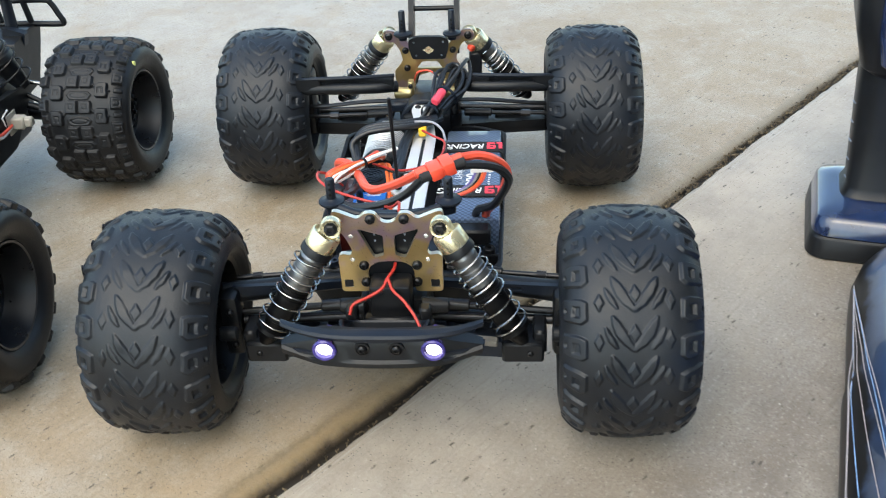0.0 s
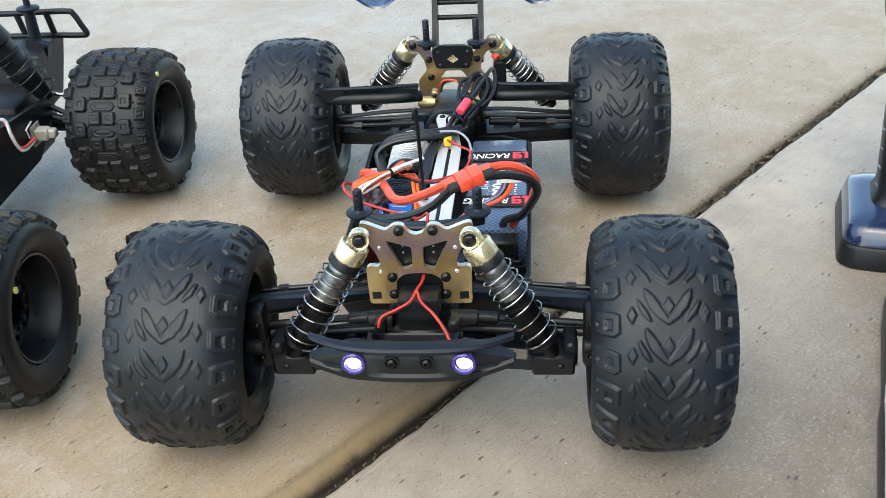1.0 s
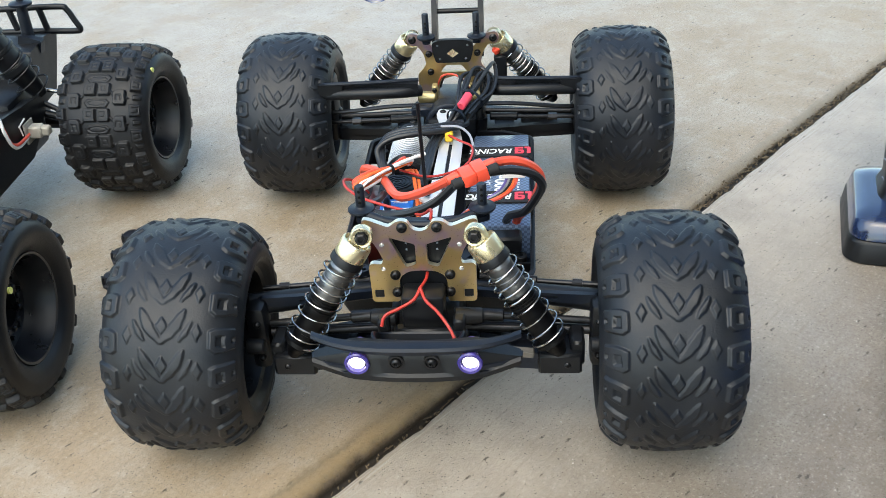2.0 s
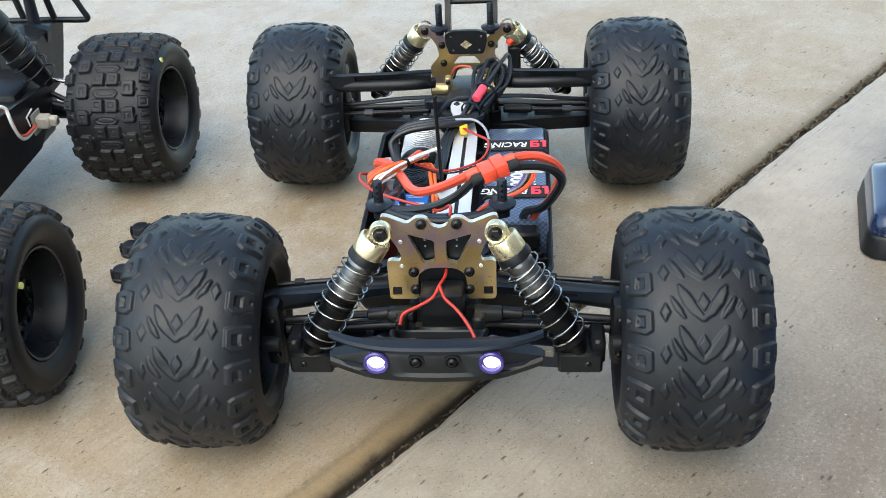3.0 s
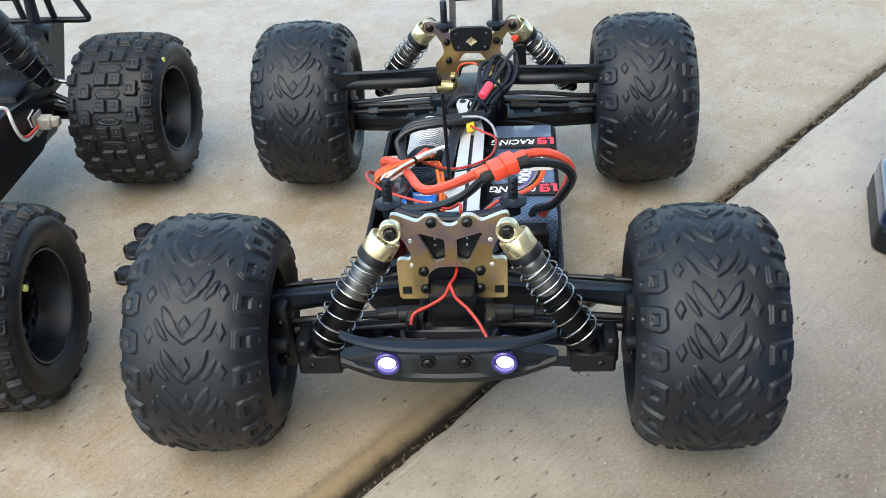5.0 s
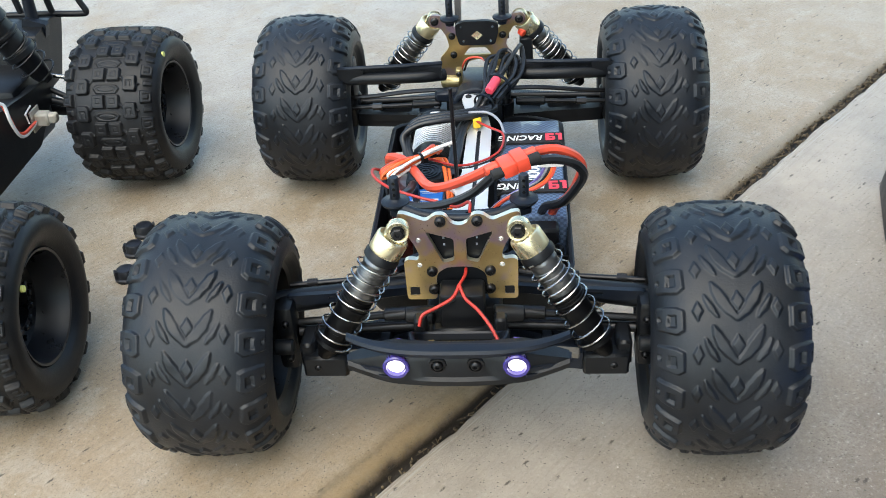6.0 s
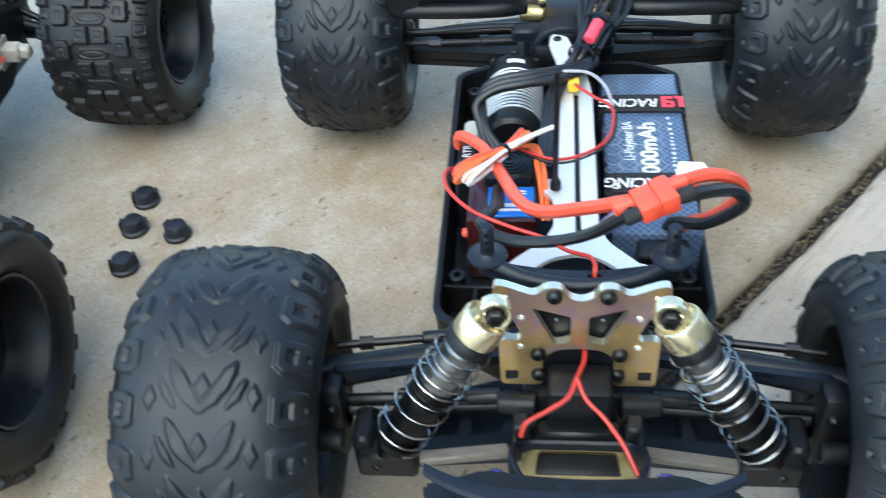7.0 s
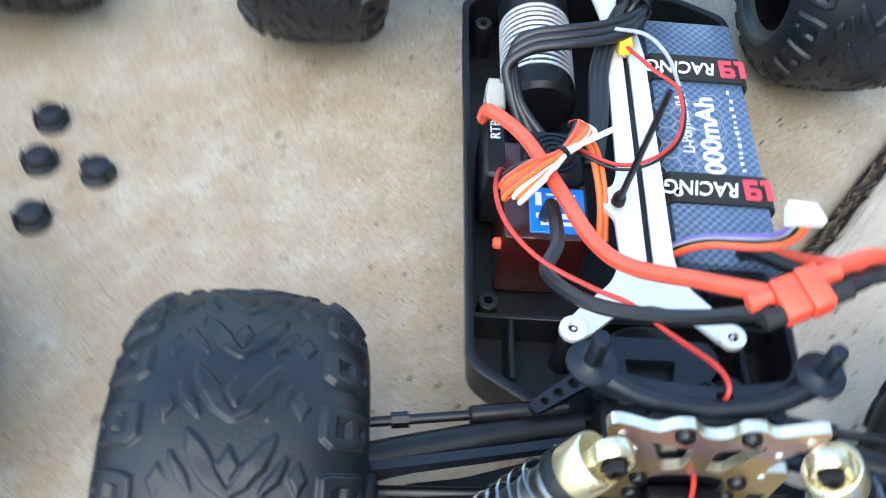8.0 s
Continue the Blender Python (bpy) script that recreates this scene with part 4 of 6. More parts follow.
def build_front_arm(s):
    """Lower arm, upper arm, tie rod, drive shaft and hub of one front wheel."""
    bm = bmesh.new()
    out = [(0.026, 0.000), (0.075, -0.004), (0.102, -0.010), (0.106, 0.002), (0.104, 0.026), (0.078, 0.030), (0.026, 0.046)]
    h1 = [(0.036, 0.008), (0.052, 0.006), (0.052, 0.026), (0.036, 0.032)]
    h2 = [(0.058, 0.006), (0.074, 0.004), (0.074, 0.020), (0.058, 0.024)]
    flip = [(s * x, y) for x, y in out]
    plate(bm, rounded(flip, 0.004), [], 0.006, pose(0, 0, 0.0715))
    plate(bm, rounded(flip, 0.004), [rounded([(s * x, y) for x, y in h], 0.003) for h in (h1, h2)], 0.008, pose(0, 0, 0.0790))
    arm = part("lower_arm", bm, PLASTIC_BLUE, truck, "ribbed black plastic lower suspension arm")
    bm = bmesh.new()
    box(bm, (s * 0.0925, -0.0060, 0.0745), (0.030, 0.012, 0.017), 0.0018)
    box(bm, (s * 0.1045, 0.004, 0.080), (0.010, 0.022, 0.020), 0.002)
    part("damper_mount", bm, PLASTIC, arm)
    screw(arm, (s * 0.0975, -0.0118, 0.0745), (0, -1, 0), 0.0024, 0.0016)
    bm = bmesh.new()
    sweep(bm, spline([(s * 0.030, 0.046, 0.1010), (s * 0.055, 0.042, 0.1010), (s * 0.090, 0.033, 0.1020), (s * 0.128, 0.022, 0.1040)], 6), lambda t: 0.0062 + 0.0022 * t, 12)
    up = part("upper_arm", bm, PLASTIC, truck, "black plastic upper suspension arm")
    bm = bmesh.new()
    plate(bm, rounded([(s * 0.030, 0.1060), (s * 0.060, 0.1075), (s * 0.098, 0.1105), (s * 0.122, 0.1125), (s * 0.122, 0.1040), (s * 0.030, 0.1000)], 0.003), [rounded([(s * 0.062, 0.1045), (s * 0.094, 0.1082), (s * 0.094, 0.1052), (s * 0.062, 0.1022)], 0.001)], 0.004,
          Matrix.Translation((0, 0.0425, 0)) @ pose(0, 0, 0, 0, 0, -s * 12) @ FACE_FRONT)
    part("web", bm, PLASTIC_BLUE, up)
    bm = bmesh.new()
    cyl(bm, (s * 0.030, 0.016, 0.0990), (s * 0.120, 0.018, 0.0900), 0.0028, seg=10)
    cyl(bm, (s * 0.036, 0.016, 0.0984), (s * 0.054, 0.0165, 0.0968), 0.0046, seg=12, edge=0.0008)
    part("tie_rod", bm, STEEL_BLACK, truck)
    bm = bmesh.new()
    cyl(bm, (s * 0.122, 0.0410, 0.1050), (s * 0.070, 0.0478, 0.1050), 0.0022, seg=10)
    cyl(bm, (s * 0.110, 0.0426, 0.1050), (s * 0.103, 0.0435, 0.1050), 0.0036, seg=8)
    cyl(bm, (s * 0.078, 0.0467, 0.1050), (s * 0.036, 0.0522, 0.1055), 0.0040, seg=12, edge=0.0008)
    part("steering_link", bm, STEEL_BLACK, truck)
    bm = bmesh.new()
    cyl(bm, (s * 0.024, 0.022, 0.0840), (s * 0.140, 0.0165, 0.0830), 0.0038, seg=12)
    part("drive_shaft", bm, STEEL_BLACK, truck)
    bm = bmesh.new()
    box(bm, (s * 0.121, 0.015, 0.0850), (0.014, 0.020, 0.052), 0.004, seg=2)
    cyl(bm, (s * 0.114, 0.0165, 0.0830), (s * 0.158, 0.0165, 0.0830), 0.011, seg=18, edge=0.002)
    cyl(bm, (s * 0.113, -0.006, 0.0880), (s * 0.126, -0.006, 0.0880), 0.0055, seg=12, edge=0.001)
    hub = part("hub_carrier", bm, PLASTIC, truck)
    for z in (0.070, 0.099):
        screw(hub, (s * 0.1195, 0.0045, z), (0, -1, 0), 0.0026)


for s in (-1, 1):
    build_front_arm(s)


def build_bumper():
    def loft(sections):
        bm = bmesh.new()
        rings(bm, [[Vector((x, y, z)) for y, z in sec] for x, sec in sections])
        return bm
    # upper lip: a swept blade
    sec = []
    for k in range(25):
        x = -0.0665 + 0.133 * k / 24
        t = abs(x) / 0.0665
        back = -0.0634 + 0.0130 * t ** 3.2
        front = -0.0714 + 0.0158 * t ** 3.0
        top, low = 0.1352 - 0.0012 * t, 0.1314 - 0.0004 * t ** 2
        sec.append((x, [(back, top), (back - 0.0012, top + 0.0003), (front + 0.0012, low + 0.0030), (front, low + 0.0012), (front + 0.0006, low - 0.0022 * (1 - t)), (front + 0.003, low - 0.0024 * (1 - t)), (back, top - 0.0042)]))
    lip = part("bumper", loft(sec), PLASTIC_BLUE, truck, "black plastic front bumper with two lit lamps")
    sec = []
    for k in range(25):
        x = -0.0660 + 0.132 * k / 24
        t = abs(x) / 0.066
        e = max(0.0, (t - 0.62) / 0.38)
        front = -0.0692 + 0.0092 * t ** 2
        zt, zb = 0.1278 - 0.0085 * e, 0.1082 + 0.0060 * e
        step = 0.0 if t < 0.36 or e > 0 else -0.0012
        sec.append((x, [(front + 0.017 - 0.008 * e, zt), (front + 0.0015, zt), (front + step, zt - 0.003), (front + step, zb + 0.006), (front - 0.0018, zb + 0.004), (front - 0.0010, zb), (front + 0.012 - 0.006 * e, zb)]))
    part("lower_bumper", loft(sec), PLASTIC, lip)
    # stepped blades at the bumper's ends
    for s in (-1, 1):
        for z, reach in ((0.1188, 0.0668), (0.1142, 0.0655)):
            bm = bmesh.new()
            plate(bm, rounded([(s * 0.040, -0.0680), (s * 0.054, -0.0642), (s * reach, -0.0580), (s * (reach + 0.001), -0.0520), (s * 0.060, -0.0520), (s * 0.040, -0.0590)], 0.0015), [], 0.0022, pose(0, 0, z))
            part("blade", bm, PLASTIC_BLUE, lip)
    for x in (-0.0112, 0.0110):
        bm = bmesh.new()
        lathe(bm, (x, -0.0696, 0.1234), (0, -1, 0), [(-0.004, 0.0052), (0.0004, 0.0052), (0.0006, 0.0040), (-0.001, 0.0036)], 18)
        part("screw_seat", bm, STEEL_BLACK, lip)
        screw(lip, (x, -0.0692, 0.1234), (0, -1, 0), 0.0032, 0.0026)
    for x in (-0.0357, 0.0348):
        bm = bmesh.new()
        lathe(bm, (x, -0.0652, 0.1228), (0, -1, 0), [(0, 0.0070), (0.0030, 0.0076), (0.0050, 0.0080), (0.0060, 0.0073), (0.0056, 0.0058), (0.0020, 0.0052)], 24)
        part("lamp_housing", bm, LENS, lip, "violet-blue lamp rim")
        bm = bmesh.new()
        lathe(bm, (x, -0.0672, 0.1228), (0, -1, 0), [(0, 0.0056), (0.0010, 0.0052), (0.0018, 0.0040), (0.0022, 0.0018)], 20)
        part("lamp_lens", bm, LED, lip, "lit white lamp lens")
        bm = bmesh.new()
        cyl(bm, (x, -0.0650, 0.1222), (x * 1.02, -0.0470, 0.1232), 0.0042, seg=12, edge=0.0008)
        part("lamp_tail", bm, LENS, lip)
    # moulded hoop behind the bumper, with a gold skid plate below it
    base = rounded([(-0.0295, -0.0180), (0.0285, -0.0180), (0.0310, -0.0390), (0.0220, -0.0550), (-0.0230, -0.0550), (-0.0320, -0.0390)], 0.010, 6)
    bm = bmesh.new()

    def inset(k, z):
        return [Vector((x * (1 - k * 33), (y + 0.0365) * (1 - k * 45) - 0.0365, z - max(0.0, y + 0.036) * (0.75 if z > 0.11 else 0.0))) for x, y in base]
    rings(bm, [inset(0.0, 0.1040), inset(-0.0006, 0.1180), inset(0, 0.1222), inset(0.0012, 0.1230), inset(0.0026, 0.1220), inset(0.0028, 0.1040)], False)
    hoop = part("bumper_hoop", bm, PLASTIC_BLUE, truck, "black moulded hoop behind the bumper")
    for x in (-0.026, 0.025):
        bm = bmesh.new()
        box(bm, (x, -0.014, 0.1110), (0.008, 0.010, 0.014), 0.0015)
        part("clip", bm, PLASTIC, hoop)
    for x in (-0.028, 0.028):
        bm = bmesh.new()
        box(bm, (x, -0.058, 0.1180), (0.012, 0.014, 0.010), 0.002)
        part("bumper_stay", bm, PLASTIC_BLUE, lip)
    for x in (-0.0075, 0.0075):
        bm = bmesh.new()
        box(bm, (x, -0.0600, 0.1240), (0.0060, 0.0110, 0.0080), 0.0012)
        part("peg", bm, PLASTIC_BLUE, lip)
    bm = bmesh.new()
    plate(bm, rounded([(-0.024, -0.030), (0.024, -0.030), (0.027, -0.022), (0.022, -0.010), (-0.022, -0.010), (-0.027, -0.022)], 0.003), [rounded([(-0.020, -0.026), (0.020, -0.026), (0.018, -0.014), (-0.018, -0.014)], 0.002)], 0.003, pose(0, -0.002, 0.1000, 12, 0, 0))
    part("skid_plate", bm, DULL_GOLD, hoop, "gold anodised skid plate")
    bm = bmesh.new()
    box(bm, (0, -0.012, 0.086), (0.048, 0.030, 0.016), 0.004, seg=2)
    part("front_brace", bm, PLASTIC, truck)
    for s in (-1, 1):
        bm = bmesh.new()
        box(bm, (0, 0, 0), (0.043, 0.0065, 0.0050), 0.0008, pose(s * 0.0535, -0.0125, 0.0880, 0, 0, -s * 8))
        part("hinge_pin_brace", bm, DUSTY, truck, "dusty grey hinge pin brace")


build_bumper()


# ---- truck: rear end ----
def build_rear():
    bm = bmesh.new()
    box(bm, (0, 0.392, 0.083), (0.062, 0.062, 0.046), 0.007, seg=2)
    box(bm, (0, 0.350, 0.085), (0.050, 0.040, 0.040), 0.006, seg=2)
    gb = part("rear_gearbox", bm, PLASTIC, truck, "black moulded rear gearbox housing")
    bm = bmesh.new()
    n = 24
    prof = [(0.0235, -0.010), (0.0250, -0.009), (0.0250, 0.009), (0.0235, 0.010), (0.0205, 0.010), (0.0205, -0.010)]
    rings(bm, [[Vector((-0.002 + r * math.cos(math.pi * k / n), 0.345 + h, 0.0935 + r * math.sin(math.pi * k / n))) for r, h in prof] for k in range(n + 1)])
    part("gear_cover", bm, PLASTIC_BLUE, gb, "curved blue-black gear cover")
    bm = bmesh.new()
    box(bm, (-0.029, 0.349, 0.107), (0.022, 0.014, 0.010), 0.002)
    part("motor_mount", bm, PLASTIC_BLUE, gb)
    bm = bmesh.new()
    lathe(bm, (0.026, 0.344, 0.083), (0, 0, 1), [(0, 0.0075), (0.016, 0.0085), (0.018, 0.0085), (0.018, 0.0065), (0.006, 0.006)], 20)
    cyl(bm, (0.026, 0.350, 0.090), (0.026, 0.356, 0.108), 0.005, seg=12, edge=0.001)
    part("servo_post", bm, PLASTIC, gb)
    half = [(0, 0.1218), (0.011, 0.1185), (0.0155, 0.1120), (0.0165, 0.1000), (0.0360, 0.1000), (0.0368, 0.1240), (0.0318, 0.1290), (0.0275, 0.1350), (0.0300, 0.1460), (0.0355, 0.1545), (0.0440, 0.1555), (0.0470, 0.1615),
            (0.0435, 0.1675), (0.0350, 0.1665), (0.0260, 0.1590), (0.0180, 0.1490), (0.0120, 0.1370), (0, 0.1355)]
    outline = half + [(-x, z) for x, z in reversed(half[1:-1])]
    bm = bmesh.new()
    plate(bm, rounded(outline, 0.0025), [rounded([(-0.0135, 0.1262), (0.0135, 0.1262), (0.0080, 0.1335), (-0.0080, 0.1335)], 0.0015)], 0.004, upright(0.3990))
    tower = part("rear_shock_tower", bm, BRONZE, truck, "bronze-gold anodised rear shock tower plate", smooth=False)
    for s in (-1, 1):
        for x, z in ((0.0245, 0.1460), (0.0235, 0.1270)):
            screw(tower, (s * x, 0.3985, z), (0, -1, 0), 0.0034)
        screw(tower, (s * 0.0405, 0.3985, 0.1612), (0, -1, 0), 0.0040)
        bm = bmesh.new()
        cyl(bm, (s * 0.034, 0.366, 0.1135), (s * 0.016, 0.364, 0.1140), 0.0062, 0.0055, 18, 0.0012)
        box(bm, (s * 0.0175, 0.368, 0.1185), (0.006, 0.010, 0.014), 0.001)
        pivot = part("pivot_block", bm, PALE_BRASS, tower, "dull gold anodised pivot block")
        screw(pivot, (s * 0.0175, 0.3630, 0.1215), (0, -1, 0), 0.0024, 0.0018)
    bm = bmesh.new()
    plate(bm, rounded([(-0.0170, 0.1380), (0.0170, 0.1380), (0.0205, 0.1500), (0.0205, 0.1590), (0.0120, 0.1618), (-0.0120, 0.1618), (-0.0205, 0.1590), (-0.0205, 0.1500)], 0.003), [disc(x, z, 0.0012, 8) for x, z in ((-0.015, 0.156), (0.015, 0.156), (-0.013, 0.142), (0.013, 0.142))], 0.005, upright(0.3935))
    wing_mount = part("wing_mount", bm, PLASTIC, truck, "black plastic wing mount plate")
    bm = bmesh.new()
    plate(bm, [(0, 0.1435), (0.0058, 0.1480), (0, 0.1525), (-0.0058, 0.1480)], [], 0.0008, upright(0.3930))
    part("emblem", bm, GOLD, wing_mount, "plain gold diamond emblem")
    for x in (-0.0255, 0.0245):
        body_post(wing_mount, (x, 0.3935, 0.1650), 0.0225)
    for x in (-0.0190, 0.0280):
        bm = bmesh.new()
        plate(bm, rounded([(0.400, 0.140), (0.425, 0.140), (0.447, 0.190), (0.462, 0.225), (0.444, 0.225), (0.424, 0.178)], 0.004), [], 0.0055, Matrix(((0, 0, 1, x + 0.00275), (1, 0, 0, 0), (0, 1, 0, 0), (0, 0, 0, 1))))
        part("wing_upright", bm, PLASTIC, wing_mount)
    for y, z in ((0.434, 0.178), (0.440, 0.192), (0.447, 0.207)):
        bm = bmesh.new()
        cyl(bm, (-0.0190, y, z), (0.0280, y, z), 0.0026, seg=12)
        part("crossbar", bm, PLASTIC, wing_mount)
    # rear wing, whose drooping ends show
    bm = bmesh.new()
    sec = []
    for k in range(41):
        x = -0.125 + 0.25 * k / 40 + 0.004
        t = abs(x - 0.004) / 0.125
        dip = 0.0240 * math.exp(-((t - 0.66) / 0.22) ** 2)
        z = 0.2140 - dip
        sec.append([Vector((x, y, z + dz)) for y, dz in ((0.432, -0.001), (0.434, 0.0015), (0.455, 0.004), (0.485, 0.010), (0.505, 0.020), (0.506, 0.018), (0.486, 0.007), (0.455, 0.001))])
    rings(bm, sec)
    part("rear_wing", bm, BODY_BLUE, wing_mount, "glossy dark blue rear wing")
    bm = bmesh.new()
    box(bm, (0.0470, 0.412, 0.126), (0.013, 0.014, 0.026), 0.0015)
    aux = part("switch_box", bm, PLASTIC, truck)
    bm = bmesh.new()
    cyl(bm, (0.0410, 0.408, 0.146), (0.0450, 0.404, 0.1435), 0.0036, seg=12, edge=0.0008)
    part("plug", bm, RED_PLUG, aux, "small red plug")


def build_rear_arm(s):
    bm = bmesh.new()
    flip = [(s * x, y) for x, y in ((0.030, 0.366), (0.080, 0.372), (0.122, 0.376), (0.124, 0.405), (0.085, 0.415), (0.030, 0.425))]
    plate(bm, rounded(flip, 0.005), [], 0.006, pose(0, 0, 0.0700))
    plate(bm, rounded(flip, 0.005), [rounded([(s * x, y) for x, y in h], 0.004) for h in (((0.040, 0.375), (0.060, 0.377), (0.060, 0.408), (0.040, 0.412)), ((0.067, 0.378), (0.100, 0.381), (0.100, 0.400), (0.067, 0.405)))], 0.009, pose(0, 0, 0.0770))
    part("lower_arm", bm, PLASTIC, truck, "ribbed black plastic lower suspension arm")
    bm = bmesh.new()
    sweep(bm, spline([(s * 0.030, 0.352, 0.1265), (s * 0.050, 0.344, 0.1283), (s * 0.085, 0.343, 0.1283), (s * 0.130, 0.352, 0.1245)], 6), lambda t: 0.0056, 12)
    up = part("upper_arm", bm, PLASTIC, truck, "thick black plastic upper suspension arm with a moulded recess")
    bm = bmesh.new()
    sweep(bm, spline([(s * 0.032, 0.353, 0.1375), (s * 0.070, 0.345, 0.1392), (s * 0.112, 0.346, 0.1380), (s * 0.130, 0.351, 0.1350)], 5), 0.0020, 8)
    part("flange", bm, PLASTIC_BLUE, up)
    bm = bmesh.new()
    for xa, xb in ((0.032, 0.062), (0.106, 0.130)):
        plate(bm, [(s * xa, 0.1260), (s * xb, 0.1270), (s * xb, 0.1380), (s * xa, 0.1370)], [], 0.006, Matrix.Translation((0, 0.3440, 0)) @ FACE_FRONT)
    plate(bm, [(s * 0.060, 0.1280), (s * 0.108, 0.1280), (s * 0.108, 0.1380), (s * 0.060, 0.1385)], [], 0.0025, Matrix.Translation((0, 0.3480, 0)) @ FACE_FRONT)
    part("web", bm, PLASTIC, up)
    bm = bmesh.new()
    tube(bm, [(s * 0.018, 0.352, 0.1110), (s * 0.060, 0.354, 0.1095), (s * 0.100, 0.358, 0.1040), (s * 0.128, 0.362, 0.1010)], 0.0022, 8)
    part("sway_bar", bm, STEEL_BLACK, truck)
    bm = bmesh.new()
    cyl(bm, (s * 0.040, 0.362, 0.0925), (s * 0.128, 0.366, 0.0885), 0.0021, seg=10)
    link = part("turnbuckle", bm, STEEL_BLACK, truck, "dark steel turnbuckle link")
    bm = bmesh.new()
    cyl(bm, (s * 0.036, 0.362, 0.0927), (s * 0.064, 0.3632, 0.0914), 0.0040, seg=14, edge=0.001)
    part("rod_end", bm, PLASTIC, link)
    bm = bmesh.new()
    cyl(bm, (s * 0.094, 0.3645, 0.0900), (s * 0.103, 0.365, 0.0896), 0.0036, seg=6)
    part("nut", bm, STEEL_BLACK, link)
    bm = bmesh.new()
    cyl(bm, (s * 0.028, 0.390, 0.0860), (s * 0.140, 0.390, 0.0835), 0.0032, seg=12)
    part("drive_shaft", bm, STEEL_BLACK, truck)
    bm = bmesh.new()
    box(bm, (s * 0.126, 0.385, 0.0980), (0.012, 0.030, 0.066), 0.004, seg=2)
    cyl(bm, (s * 0.118, 0.390, 0.0835), (s * 0.158, 0.390, 0.0835), 0.011, seg=18, edge=0.002)
    part("hub_carrier", bm, PLASTIC, truck)
    build_shock((s * 0.0410, 0.4120, 0.1600), (s * 0.1000, 0.4320, 0.0820), (0, -1, 0), 0.020)


def paint_material():
    m, nt, b = nodes_of("dark_blue_body_paint")
    co = nt.nodes.new("ShaderNodeTexCoord").outputs["Object"]
    nt.links.new(ramp(nt, noise_node(nt, co, 25), [(0.35, (0.008, 0.014, 0.04)), (0.7, (0.016, 0.035, 0.10))]), b.inputs["Base Color"])
    b.inputs["Roughness"].default_value, b.inputs["Coat Weight"].default_value, b.inputs["Coat Roughness"].default_value = 0.22, 0.8, 0.06
    bump(nt, b, noise_node(nt, co, 300), 0.04, 0.0004)
    return m


BODY_BLUE = paint_material()
build_rear()
for s in (-1, 1):
    build_rear_arm(s)


# ---- truck: motor, controller, battery, wiring ----
def build_motor():
    c = Vector((-0.0370, 0, 0.0855))
    bm = bmesh.new()
    lathe(bm, c + Vector((0, 0.240, 0)), (0, 1, 0), [(0, 0.006), (0.0005, 0.017), (0.003, 0.0198), (0.014, 0.0202), (0.015, 0.0198), (0.066, 0.0198), (0.067, 0.0205), (0.081, 0.0205), (0.086, 0.0165), (0.087, 0.006)], 36)
    motor = part("motor", bm, PLASTIC, truck, "black and silver finned brushless motor")
    for k in range(13):
        y = 0.2562 + 0.0038 * k
        bm = bmesh.new()
        lathe(bm, c + Vector((0, y, 0)), (0, 1, 0), [(0, 0.0184), (0.0001, 0.0204), (0.0003, 0.0206), (0.0015, 0.0206), (0.0017, 0.0204), (0.0018, 0.0184)], 36, False)
        part("cooling_fin", bm, FIN, motor, "bright machined cooling fin")
    bm = bmesh.new()
    rings(bm, [[Vector((c.x + r * math.sin(a), 0.3095 + dy, c.z + r * math.cos(a))) for r, dy in ((0.0206, 0), (0.0209, 0), (0.0209, 0.0045), (0.0206, 0.0045))] for a in (-0.25, -0.1, 0.05, 0.2, 0.35)])
    part("maker_mark", bm, PRINT_WHITE, motor)
    for a in (0.0, 0.9, -0.9):
        bm = bmesh.new()
        box(bm, (0, 0, 0), (0.006, 0.004, 0.004), 0.0008, pose(c.x + 0.0205 * math.sin(a), 0.3245, c.z + 0.019 * math.cos(a), 0, math.degrees(a), 0))
        part("tab", bm, PLASTIC, motor)


build_motor()


def bars(parent, m, rows, material, name="print"):
    """Unreadable small print: plain bars. rows: (x, y, width, height) in m's plane."""
    bm = bmesh.new()
    for k, (x, y, w, h) in enumerate(rows):
        box(bm, (x, y, 0.00004 * (k % 7)), (w, h, 0.0002), 0, m)
        if name == "print":
            part(name, bm, material, parent, smooth=False)
            bm = bmesh.new()
    if name != "print":
        part(name, bm, material, parent, smooth=False)


